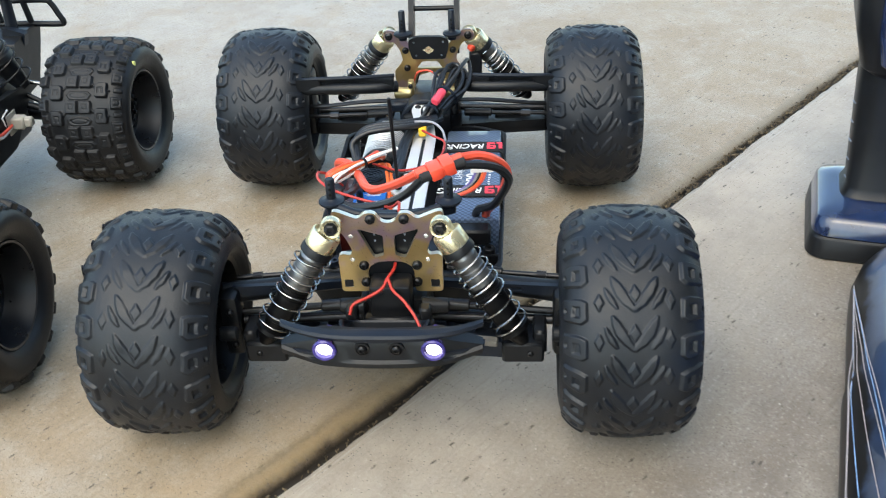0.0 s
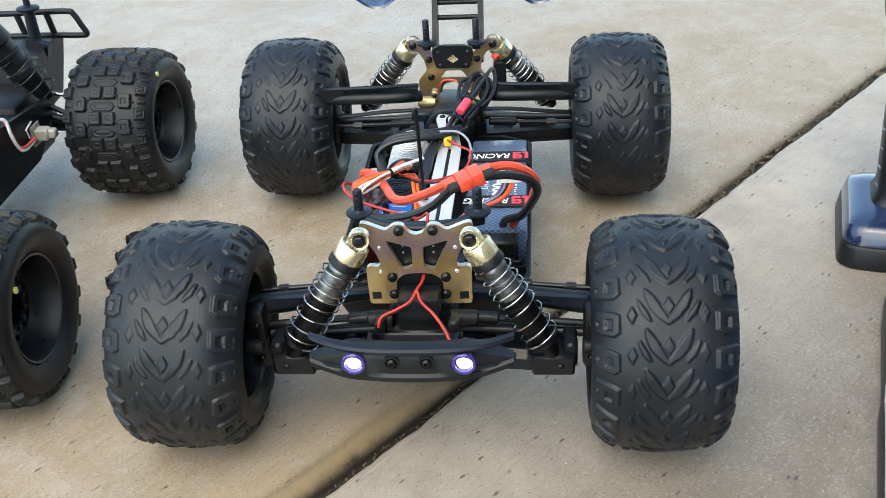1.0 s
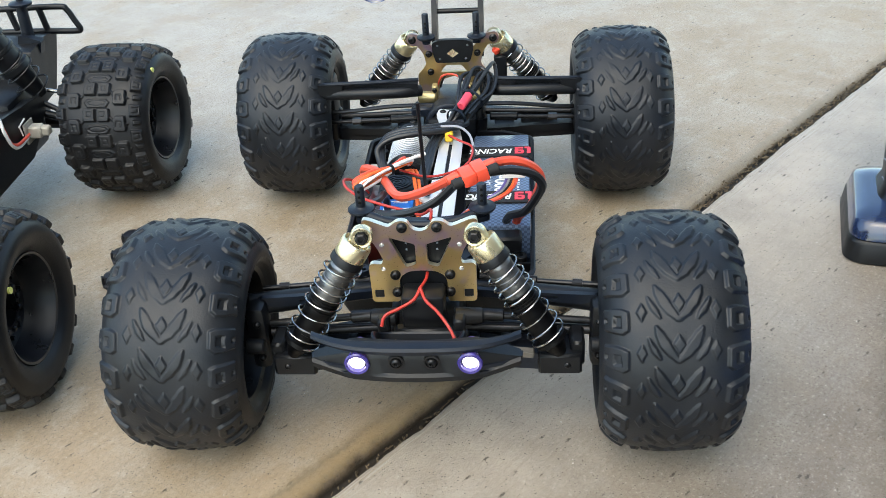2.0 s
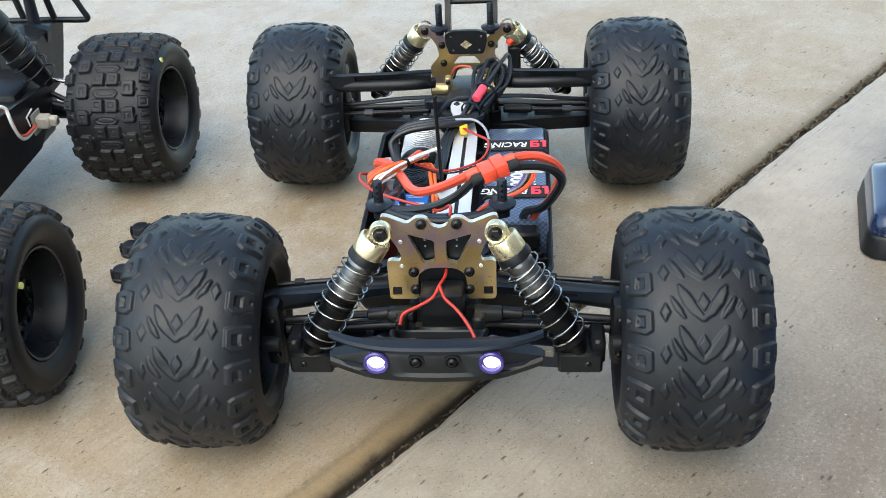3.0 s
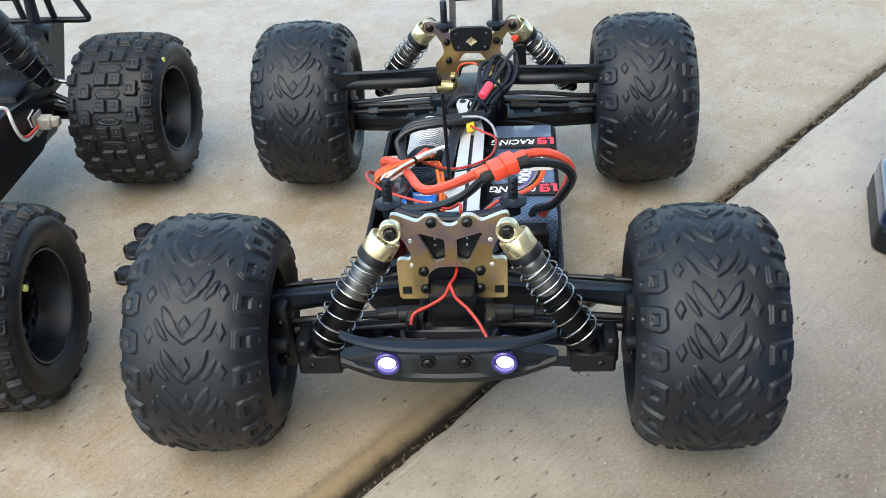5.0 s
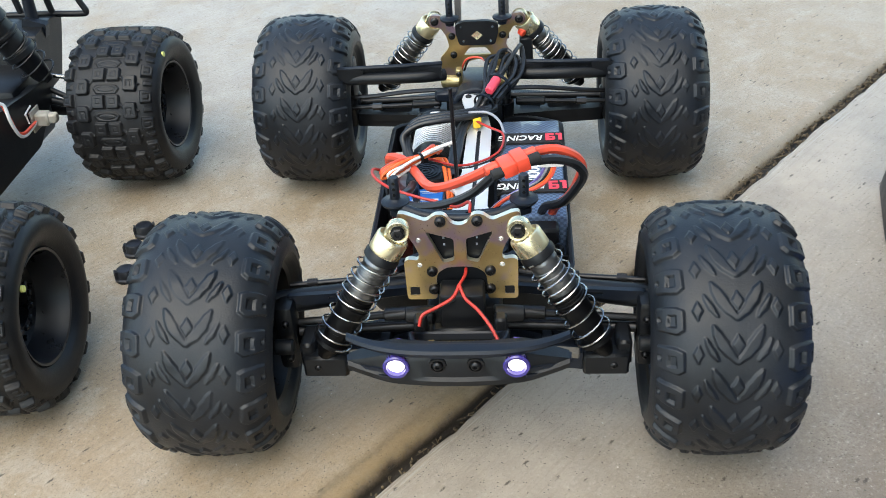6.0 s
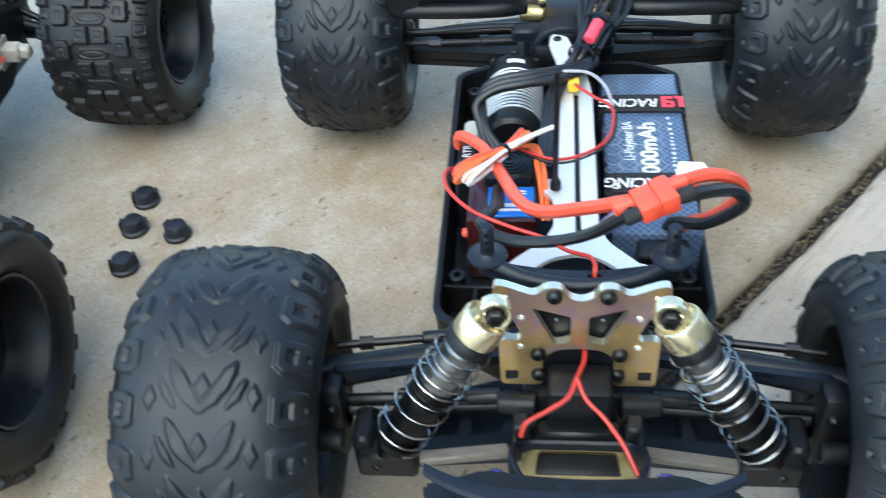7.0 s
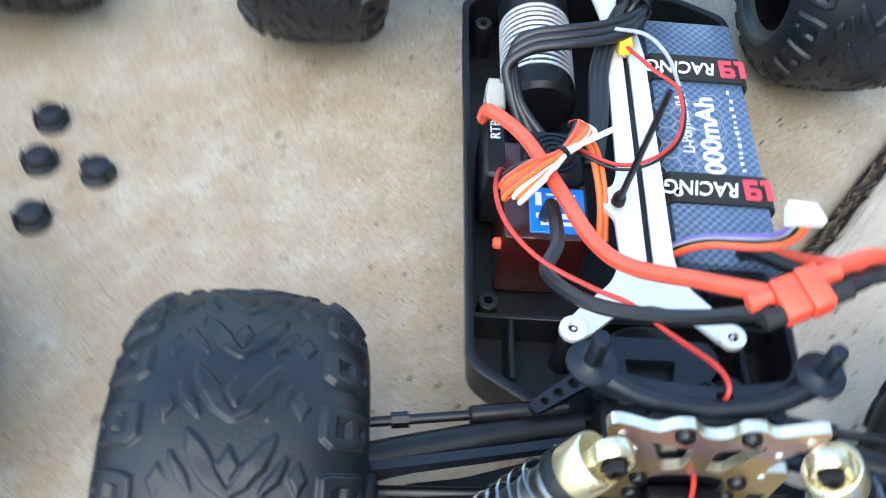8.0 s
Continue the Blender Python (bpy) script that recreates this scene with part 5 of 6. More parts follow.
def build_controller():
    bm = bmesh.new()
    box(bm, (-0.0405, 0.1680, 0.0830), (0.041, 0.060, 0.046), 0.002, seg=2)
    esc = part("speed_controller", bm, CASE_RED, truck, "dark red speed controller with a blue label and fan")
    bm = bmesh.new()
    box(bm, (-0.0355, 0.1550, 0.1065), (0.0270, 0.0270, 0.0016), 0.0004)
    part("label", bm, LABEL_BLUE, esc, "bright blue printed label")
    bars(esc, Matrix.Translation((-0.0355, 0.1550, 0.1075)), [(0.002, 0.009, 0.014, 0.0012), (0.003, 0.0065, 0.012, 0.0010), (0.0, -0.004, 0.021, 0.0030), (0.001, -0.0085, 0.019, 0.0022), (-0.009, 0.006, 0.003, 0.008)], PRINT_WHITE)
    bm = bmesh.new()
    box(bm, (-0.0370, 0.1850, 0.1090), (0.030, 0.030, 0.010), 0.002)
    fan = part("fan", bm, PLASTIC, esc, "black cooling fan")
    for r in (0.0125, 0.0095, 0.0065, 0.0035):
        bm = bmesh.new()
        lathe(bm, (-0.0370, 0.1850, 0.1138), (0, 0, 1), [(0, r), (0.0010, r), (0.0010, r - 0.0013), (0, r - 0.0013)], 28)
        part("fan_ring", bm, PLASTIC_BLUE, esc)
    bm = bmesh.new()
    box(bm, (-0.0640, 0.1980, 0.0860), (0.012, 0.045, 0.040), 0.0018)
    rx = part("receiver_box", bm, PLASTIC, truck, "small black receiver box with white print")
    m = Matrix.Translation((-0.0640, 0.205, 0.1064)) @ pose(0, 0, 0, 0, 0, 90)
    part("writing", writing("RTR", 0.0072, m), None, rx).data.materials.append(PRINT_WHITE)
    bm = bmesh.new()
    box(bm, (-0.0630, 0.2320, 0.0960), (0.010, 0.018, 0.016), 0.0012)
    box(bm, (-0.0630, 0.2440, 0.0950), (0.007, 0.008, 0.010), 0.001)
    part("white_plug", bm, CLEAR_PLUG, truck, "milky white connector plug")
    bm = bmesh.new()
    cyl(bm, (-0.0645, 0.146, 0.090), (-0.060, 0.146, 0.090), 0.0030, seg=14, edge=0.001)
    part("button", bm, RED_CABLE, esc)


CASE_RED = mat("dark_red_case", (0.032, 0.0045, 0.004), 0.3, var=0.2, bstr=0.03, coat=0.3)
build_controller()


def build_battery():
    bm = bmesh.new()
    box(bm, (0.0465, 0.2190, 0.0800), (0.0520, 0.1700, 0.0400), 0.003, seg=2)
    bat = part("battery", bm, FOIL, truck, "blue carbon-look foil battery pack with white print")
    top = 0.1003
    for y in (0.2640, 0.1790):
        bm = bmesh.new()
        rings(bm, [[Vector((x, y + dy, z)) for dy in (-0.0095, 0.0095)] + [Vector((x + nx, y + dy, z + nz)) for dy in (0.0095, -0.0095)] for x, z, nx, nz in
                   ((0.0200, 0.062, -0.0014, 0), (0.0200, 0.098, -0.0014, 0.0004), (0.0225, 0.1006, -0.0004, 0.0014), (0.046, 0.1008, 0, 0.0014), (0.0705, 0.1006, 0.0004, 0.0014), (0.0735, 0.098, 0.0014, 0.0004), (0.0735, 0.062, 0.0014, 0))])
        st = part("strap", bm, STRAP, bat, "black hook-and-loop strap with white and red print", smooth=False)
        m = Matrix.Translation((0.0372, y - 0.0002, 0.1025)) @ pose(0, 0, 0, 0, 0, 180) @ Matrix(((0.82, 0.16, 0, 0), (0, 1, 0, 0), (0, 0, 1, 0), (0, 0, 0, 1)))
        part("writing", writing("RACING", 0.0126, m, 0.0002), None, bat).data.materials.append(PRINT_WHITE)
        bars(bat, Matrix.Translation((0.0672, y, 0.10255)) @ Matrix.Diagonal((1.1, 1.15, 1, 1)), [(-0.0060, 0.0, 0.0026, 0.0110), (-0.0035, 0.0044, 0.0060, 0.0026), (-0.0032, 0.0, 0.0052, 0.0022), (-0.0035, -0.0044, 0.0060, 0.0026), (-0.0008, -0.0022, 0.0022, 0.0046), (0.0042, 0.0, 0.0030, 0.0110), (0.0024, 0.0044, 0.0032, 0.0026)], PRINT_RED, "emblem")
        bm = bmesh.new()
        lathe(bm, (0.0250, y - 0.004, 0.1022), (0, 0, 1), [(0, 0.0026), (0.0003, 0.0026), (0.0003, 0.0019), (0, 0.0019)], 16)
        part("mark", bm, PRINT_WHITE, bat)
    m = Matrix.Translation((0.0480, 0.2170, top)) @ pose(0, 0, 0, 0, 0, 90) @ Matrix.Diagonal((1.05, 1, 1, 1))
    part("writing", writing("000mAh", 0.0150, m, 0.0003), None, bat).data.materials.append(PRINT_WHITE)
    m = Matrix.Translation((0.0355, 0.2240, top)) @ pose(0, 0, 0, 0, 0, 90) @ Matrix.Diagonal((0.80, 1, 1, 1))
    part("writing", writing("Li-Polymer BA", 0.0088, m, 0.0001), None, bat).data.materials.append(PRINT_PALE)
    rows = []
    rnd = random.Random(3)
    for x, n in ((0.0625, 14),):
        y = 0.192
        for k in range(n):
            w = rnd.uniform(0.002, 0.006)
            tall = (0.0062 if x < 0.05 else 0.0022) * rnd.uniform(0.6, 1.0)
            if x < 0.05 and rnd.random() < 0.7:
                rows.append((x - tall * 0.28, y + w * 0.5, tall * 0.36, w * 0.62))
                rows.append((x + tall * 0.26, y + w * rnd.uniform(0.3, 0.6), tall * 0.30, w * 0.34))
            else:
                rows.append((x + rnd.uniform(-0.0006, 0.0006), y + w / 2, tall, w * 0.45))
            y += w + 0.0008
            if y > 0.250:
                break
    bars(bat, Matrix.Translation((0, 0, top)), rows, PRINT_WHITE)
    # honeycomb print
    bm = bmesh.new()
    for i in range(4):
        for j in range(5):
            cx, cy = 0.0250 + 0.0090 * i, 0.194 + 0.0104 * j + (0.0052 if i % 2 else 0)
            hexo = [(cx + 0.0058 * math.cos(k * math.pi / 3), cy + 0.0058 * math.sin(k * math.pi / 3)) for k in range(6)]
            hexi = [(cx + 0.0053 * math.cos(k * math.pi / 3), cy + 0.0053 * math.sin(k * math.pi / 3)) for k in range(6)]
            plate(bm, hexo, [hexi], 0.0002, Matrix.Translation((0, 0, top - 0.0001)))
    part("honeycomb_print", bm, PRINT_GREY, bat, smooth=False)
    bm = bmesh.new()
    box(bm, (0.0500, 0.1270, 0.0900), (0.030, 0.016, 0.014), 0.002)
    part("end_cap", bm, PLASTIC, bat)
    return bat


battery = build_battery()
battery.matrix_basis = pose(0.0022, 0, 0)


def wire(name, pts, r, material, label="", seg=8, parent=None):
    bm = bmesh.new()
    tube(bm, pts, r, seg)
    return part(name, bm, material, parent or truck, label)


def build_wiring():
    red = wire("power_cable", [(-0.070, 0.214, 0.104), (-0.068, 0.208, 0.116), (-0.053, 0.184, 0.125), (-0.040, 0.145, 0.135), (-0.029, 0.113, 0.142), (-0.017, 0.095, 0.150), (0.004, 0.080, 0.165), (0.023, 0.063, 0.1835)], 0.0036, RED_CABLE, "thick red silicone power cable")
    wire("power_cable", [(0.041, 0.069, 0.188), (0.060, 0.079, 0.1865), (0.074, 0.087, 0.178), (0.0815, 0.093, 0.166), (0.080, 0.102, 0.150), (0.074, 0.120, 0.126), (0.0655, 0.136, 0.108), (0.0620, 0.1410, 0.097)], 0.0034, RED_CABLE, "thick red silicone power cable")
    wire("power_cable", [(-0.042, 0.150, 0.108), (-0.042, 0.143, 0.126), (-0.043, 0.115, 0.136), (-0.049, 0.096, 0.140), (-0.034, 0.081, 0.143), (-0.012, 0.072, 0.150), (0.007, 0.065, 0.162), (0.024, 0.056, 0.1825)], 0.0032, BLACK_CABLE, "thick black silicone power cable")
    wire("power_cable", [(0.041, 0.060, 0.187), (0.060, 0.071, 0.183), (0.075, 0.084, 0.173), (0.0825, 0.090, 0.161), (0.079, 0.100, 0.145), (0.070, 0.117, 0.123), (0.0575, 0.136, 0.108), (0.0540, 0.1420, 0.097)], 0.0034, BLACK_CABLE, "thick black silicone power cable")
    d = Vector((0.020, 0.007, 0.005)).normalized()
    up = Vector((-d.y, d.x, 0)).normalized()
    m = Matrix((( d.x, up.x, d.cross(up).x, 0.0327), (d.y, up.y, d.cross(up).y, 0.0610), (d.z, up.z, d.cross(up).z, 0.1850), (0, 0, 0, 1)))
    bm = bmesh.new()
    box(bm, (-0.0025, 0, 0), (0.0100, 0.0165, 0.0090), 0.0012, m, 2)
    plug = part("power_plug", bm, RED_PLUG, truck, "bright red battery connector plug")
    bm = bmesh.new()
    box(bm, (0.0068, 0.0, 0.0004), (0.0088, 0.0172, 0.0098), 0.0010, m, 2)
    part("rim", bm, RED_PLUG, plug)
    for off, tone, x0 in ((0.0042, RED_CABLE, -0.017), (-0.0042, STRAP, -0.015), (0.0042, RED_CABLE, 0.010), (-0.0042, STRAP, 0.010)):
        bm = bmesh.new()
        cyl(bm, m @ Vector((x0, off, 0)), m @ Vector((x0 + 0.0095, off, 0)), 0.0037, seg=14, edge=0.0006)
        part("shrink_tube", bm, tone, plug)
    # motor leads: three thick black cables that arch over the motor
    for k in range(3):
        o = 0.0055 * k
        wire("motor_lead", [(-0.050 + o, 0.205, 0.102), (-0.057 + o * 0.4, 0.226 - o * 0.3, 0.113 - o * 0.2), (-0.059 + o * 0.3, 0.236 + o, 0.121), (-0.047, 0.242 + o, 0.1275), (-0.028, 0.245 + o, 0.130), (-0.010, 0.251 + o, 0.129), (0.006, 0.262 + o, 0.1265), (0.018, 0.283 + o * 0.5, 0.122)], 0.0028, BLACK_CABLE, "thick black motor cable", 10)
    for k in range(3):
        wire("sensor_cable", [(0.010 + 0.004 * k, 0.300, 0.122), (-0.004 + 0.003 * k, 0.270, 0.124), (-0.014 + 0.003 * k, 0.240, 0.120), (-0.017 + 0.003 * k, 0.205, 0.117), (-0.020 + 0.003 * k, 0.180, 0.112)], 0.0023, BLACK_CABLE)
    # tied bundle of spare cable lying over the gear cover, its loops standing open at the far end
    rnd = random.Random(12)
    for k in range(6):
        o = (k - 2.5) * 0.0030
        z = 0.1255 + 0.0034 * (k % 3)
        lift = rnd.uniform(-0.003, 0.004)
        wire("cable_loop", [(-0.002 + o * 0.5, 0.262 + 0.002 * k, 0.122), (0.007 + o * 0.6, 0.285, z), (0.013 + o * 0.6, 0.308, z + 0.003), (0.019 + o * 1.4, 0.330, z + 0.009 + lift), (0.024 + o * 1.7, 0.349 + rnd.uniform(-0.005, 0.005), z + 0.015 + lift),
                            (0.032 + o * 1.3, 0.357 + rnd.uniform(-0.004, 0.004), z + 0.014 + lift), (0.038 + o * 0.8, 0.347, z + 0.007), (0.035 + o * 0.7, 0.328, z + 0.001), (0.024 + o * 0.6, 0.308, z - 0.002), (0.016 + o * 0.5, 0.288, z - 0.004)], 0.0019, BLACK_CABLE, "black cable tied in a loop")
    bm = bmesh.new()
    cyl(bm, (0.0130, 0.283, 0.1385), (0.0200, 0.299, 0.1430), 0.0042, seg=14, edge=0.001)
    part("shrink_sleeve", bm, PINK_SHRINK, truck, "pinkish red shrink sleeve")
    for p, q, r in (((0.021, 0.312, 0.131), (0.0225, 0.3145, 0.1318), 0.0118), ((0.008, 0.279, 0.1285), (0.0092, 0.2815, 0.129), 0.0095)):
        bm = bmesh.new()
        lathe(bm, p, Vector(q) - Vector(p), [(0, r), (0.0025, r), (0.0025, r - 0.001), (0, r - 0.001)], 22, False)
        part("cable_tie", bm, PLASTIC_BLUE, truck)
    bm = bmesh.new()
    box(bm, (0.0030, 0.2560, 0.1225), (0.007, 0.010, 0.008), 0.001, pose(0, 0, 0))
    part("tape_flag", bm, YELLOW, truck, "yellow tape around a cable tie")
    wire("signal_wire", [(0.003, 0.252, 0.125), (0.014, 0.232, 0.129), (0.0255, 0.218, 0.129), (0.023, 0.192, 0.128), (0.010, 0.175, 0.128), (-0.010, 0.168, 0.128), (-0.033, 0.177, 0.130)], 0.0010, RED_WIRE)
    wire("signal_wire", [(0.0045, 0.252, 0.1235), (0.0155, 0.233, 0.1275), (0.0270, 0.218, 0.1275), (0.0245, 0.191, 0.1265), (0.010, 0.1735, 0.1265), (-0.010, 0.1665, 0.1265), (-0.033, 0.1755, 0.1285)], 0.0008, BLACK_CABLE)
    wire("signal_wire", [(-0.004, 0.258, 0.131), (0.012, 0.254, 0.132), (0.022, 0.240, 0.131), (0.0265, 0.222, 0.128)], 0.0011, WHITE_GREY)
    wire("lamp_wire", [(-0.060, 0.172, 0.112), (-0.066, 0.160, 0.128), (-0.0705, 0.134, 0.145), (-0.067, 0.113, 0.150), (-0.054, 0.096, 0.150), (-0.034, 0.085, 0.1485), (-0.017, 0.078, 0.1475), (-0.006, 0.064, 0.1520), (0.0005, 0.051, 0.1610), (0.0045, 0.040, 0.1695), (0.0065, 0.032, 0.1732), (0.0065, 0.0272, 0.1715), (0.0055, 0.0268, 0.160), (0.004, 0.0255, 0.146), (0.003, 0.018, 0.1370), (0.0025, 0.008, 0.1345), (-0.001, -0.0015, 0.1330)], 0.0011, RED_WIRE, "thin red lamp wire")
    for pts in ([(-0.001, -0.0015, 0.1330), (-0.005, -0.0095, 0.1290), (-0.014, -0.0150, 0.1260), (-0.0235, -0.0200, 0.1235), (-0.0262, -0.0230, 0.1170)], [(-0.001, -0.0015, 0.1330), (0.003, -0.0105, 0.1290), (0.011, -0.0185, 0.1255), (0.019, -0.0280, 0.1195), (0.0255, -0.0400, 0.1130)]):
        wire("lamp_wire", pts, 0.0011, RED_WIRE, "thin red lamp wire")
        wire("lamp_wire", [(x + 0.0010, y + 0.0008, z - 0.0014) for x, y, z in pts], 0.0010, BLACK_CABLE)
    for k, tone in enumerate((RED_CABLE, BLACK_CABLE)):
        wire("rear_wire", [(-0.016 + 0.003 * k, 0.380, 0.118), (-0.010 + 0.003 * k, 0.368, 0.134), (0.002 + 0.002 * k, 0.360, 0.139), (0.012, 0.352 - 0.002 * k, 0.136), (0.019, 0.344, 0.128)], 0.0010, tone, "", 6)
    # servo leads gathered with a tie
    knot, tip = Vector((-0.0385, 0.1630, 0.1390)), Vector((-0.0640, 0.1405, 0.1380))
    run, side = tip - knot, Vector((0.66, -0.75, 0))
    for k, tone in enumerate((BLACK_CABLE, RED_CABLE, ORANGE_WIRE, RED_CABLE, ORANGE_WIRE, WHITE_WIRE, ORANGE_WIRE, WHITE_WIRE)):
        o = (k - 3.5) / 3.5
        a = rnd.uniform(-0.0015, 0.0015)
        far = 1.0 - 0.14 * abs(o) + a * 30
        pts = [knot + Vector((0.010 + 0.003 * o, 0.030 + a, -0.012)), knot + Vector((0.012 + 0.004 * o, 0.017 - 0.004 * o, -0.001 + a)), knot + side * 0.0022 * o + Vector((0, 0, a)), knot + run * 0.5 + side * 0.0062 * o + Vector((0, 0, 0.0015 + a)),
               knot + run * far + side * 0.0075 * o, knot + run * (far + 0.03) + side * 0.0066 * o + Vector((0, 0, -0.0042)), knot + run * 0.5 + side * 0.0046 * o + Vector((0, 0, -0.0040)), knot + side * 0.0012 * o + Vector((0, 0, -0.0030))]
        wire("servo_lead", pts, 0.0012, tone, "", 6)
    wire("servo_lead", [(-0.0385, 0.163, 0.140), (-0.030, 0.1670, 0.142), (-0.020, 0.1725, 0.1435), (-0.0110, 0.178, 0.144)], 0.0014, WHITE_WIRE, "white wire with a loose end")
    wire("servo_lead", [(-0.030, 0.190, 0.122), (-0.023, 0.180, 0.127), (-0.020, 0.166, 0.125), (-0.0175, 0.152, 0.118), (-0.016, 0.140, 0.105)], 0.0016, ORANGE_WIRE)
    wire("servo_lead", [(-0.027, 0.190, 0.122), (-0.020, 0.182, 0.126), (-0.0165, 0.166, 0.124), (-0.0145, 0.152, 0.116), (-0.013, 0.140, 0.105)], 0.0014, ORANGE_WIRE)
    for k, tone in enumerate((VIOLET_WIRE, WHITE_GREY, BLACK_CABLE, ORANGE_WIRE, RED_CABLE)):
        o = (k - 2) * 0.0019
        wire("balance_lead", [(0.010 - o * 0.4, 0.132 - o, 0.100), (0.018 - o * 0.3, 0.135 - o, 0.108), (0.030, 0.133 - o, 0.119 + o * 0.3), (0.049 + o * 0.5, 0.124 - o * 0.9, 0.133), (0.0575 + o, 0.121 - o * 0.3, 0.143), (0.061 + o, 0.1235, 0.151)], 0.00115, tone, "", 6)
    bm = bmesh.new()
    lathe(bm, (-0.0385, 0.163, 0.1378), (-0.75, -0.66, 0.05), [(-0.0012, 0.0046), (0.0012, 0.0046), (0.0012, 0.0038), (-0.0012, 0.0038)], 18, False)
    part("cable_tie", bm, PLASTIC, truck)
    bm = bmesh.new()
    plate(bm, rounded([(0.0525, 0.1205), (0.0550, 0.1320), (0.0680, 0.1310), (0.0710, 0.1215)], 0.0015), [], 0.004, Matrix.Translation((0, 0, 0.1540)))
    part("balance_plug", bm, WHITE_WIRE, truck, "white balance plug")
    # aerial tube and its foot
    bm = bmesh.new()
    cyl(bm, (-0.0095, 0.1515, 0.121), (-0.0100, 0.1400, 0.206), 0.0016, 0.0015, 10, 0.0004)
    aer = part("aerial_tube", bm, PLASTIC, truck, "thin black upright aerial tube")
    bm = bmesh.new()
    lathe(bm, (-0.0095, 0.1520, 0.1200), (0, 0, 1), [(0, 0.0034), (0.004, 0.0032), (0.006, 0.0024), (0.007, 0.0018)], 14)
    part("foot", bm, PLASTIC, aer)


WHITE_GREY = mat("grey_wire", (0.3, 0.3, 0.33), 0.45, var=0.1, bstr=0.0)
VIOLET_WIRE = mat("violet_wire", (0.16, 0.12, 0.38), 0.45, var=0.1, bstr=0.0)
build_wiring()


# ---- second truck, beside the first ----
other = thing("monster_truck", (-0.46, 0.2, 0), "black remote-control monster truck with knobbly block-tread tyres", "toy truck")
BLOCK_PROFILE = [(0.0, 0.0752), (0.012, 0.0750), (0.024, 0.0744), (0.033, 0.0730), (0.040, 0.0702), (0.0455, 0.0655), (0.0475, 0.0600), (0.0468, 0.0550), (0.0445, 0.0495), (0.0405, 0.0448)]


def block_tread(v, w, pitch):
    """Square knobs in pairs along the middle, staggered side knobs and shoulder lugs, with low webs between them. Millimetres."""
    h = np.zeros(np.broadcast(v, w).shape)
    for turn in (-1, 0, 1, 2):
        u = w - turn * pitch
        h = np.maximum(h, raised(poly_dist(v, u, [(-13.0, 14.2), (-9.5, 11.0), (9.5, 11.0), (13.0, 14.2), (9.5, 19.5), (-9.5, 19.5)]), 1.5, 0.4)
                       - raised(np.abs(np.hypot(v / 9.0, (u - 15.2) / 2.6) - 1) * 2.6 - 0.25, 1.0, 0.35))
        for s in (-1, 1):
            q = v * s
            h = np.maximum(h, raised(poly_dist(q, u, [(1.2, -5.5), (1.2, 7.0), (12.6, 7.0), (13.4, 5.0), (13.4, -4.0), (12.4, -5.5)]), 4.4, 0.45)
                           - raised(np.abs(poly_dist(q, u, [(5.0, -1.8), (5.0, 3.0), (9.6, 3.0), (9.6, -1.8)])) - 0.25, 1.1, 0.35))
            o = u - (9.0 if s > 0 else 12.0)
            h = np.maximum(h, raised(poly_dist(q, o, [(17.0, -4.0), (17.0, 6.0), (19.0, 8.0), (29.0, 8.0), (30.0, 5.0), (29.0, -7.0), (20.0, -7.0)]), 4.5, 0.5)
                           - raised(rib_dist(q, o, [(21.0, 3.4, 0.5), (21.0, -1.6, 0.5), (25.5, -1.6, 0.5), (25.5, 3.4, 0.5)]), 1.1, 0.35))
            h = np.maximum(h, raised(rib_dist(q, o, [(12.0, -8.0, 1.0), (19.0, 0.0, 1.0), (31.0, 1.0, 1.0)]), 1.5, 0.5))
            lug = raised(poly_dist(q, o + 13.0, [(33.5, -5.6), (33.5, 6.6), (43.2, 6.0), (43.2, -5.0)]), 4.9, 0.6)
            h = np.maximum(h, lug - raised(rib_dist(q, o + 13.0, [(37.0, 3.0, 0.5), (41.0, 3.0, 0.5), (41.0, -2.0, 0.5), (37.0, -2.0, 0.5)]), 1.1, 0.35))
            h = np.maximum(h, raised(poly_dist(q, o, [(36.0, -2.5), (36.0, 2.5), (44.0, 2.0), (44.0, -2.0)]), 2.0, 0.5))
    return h


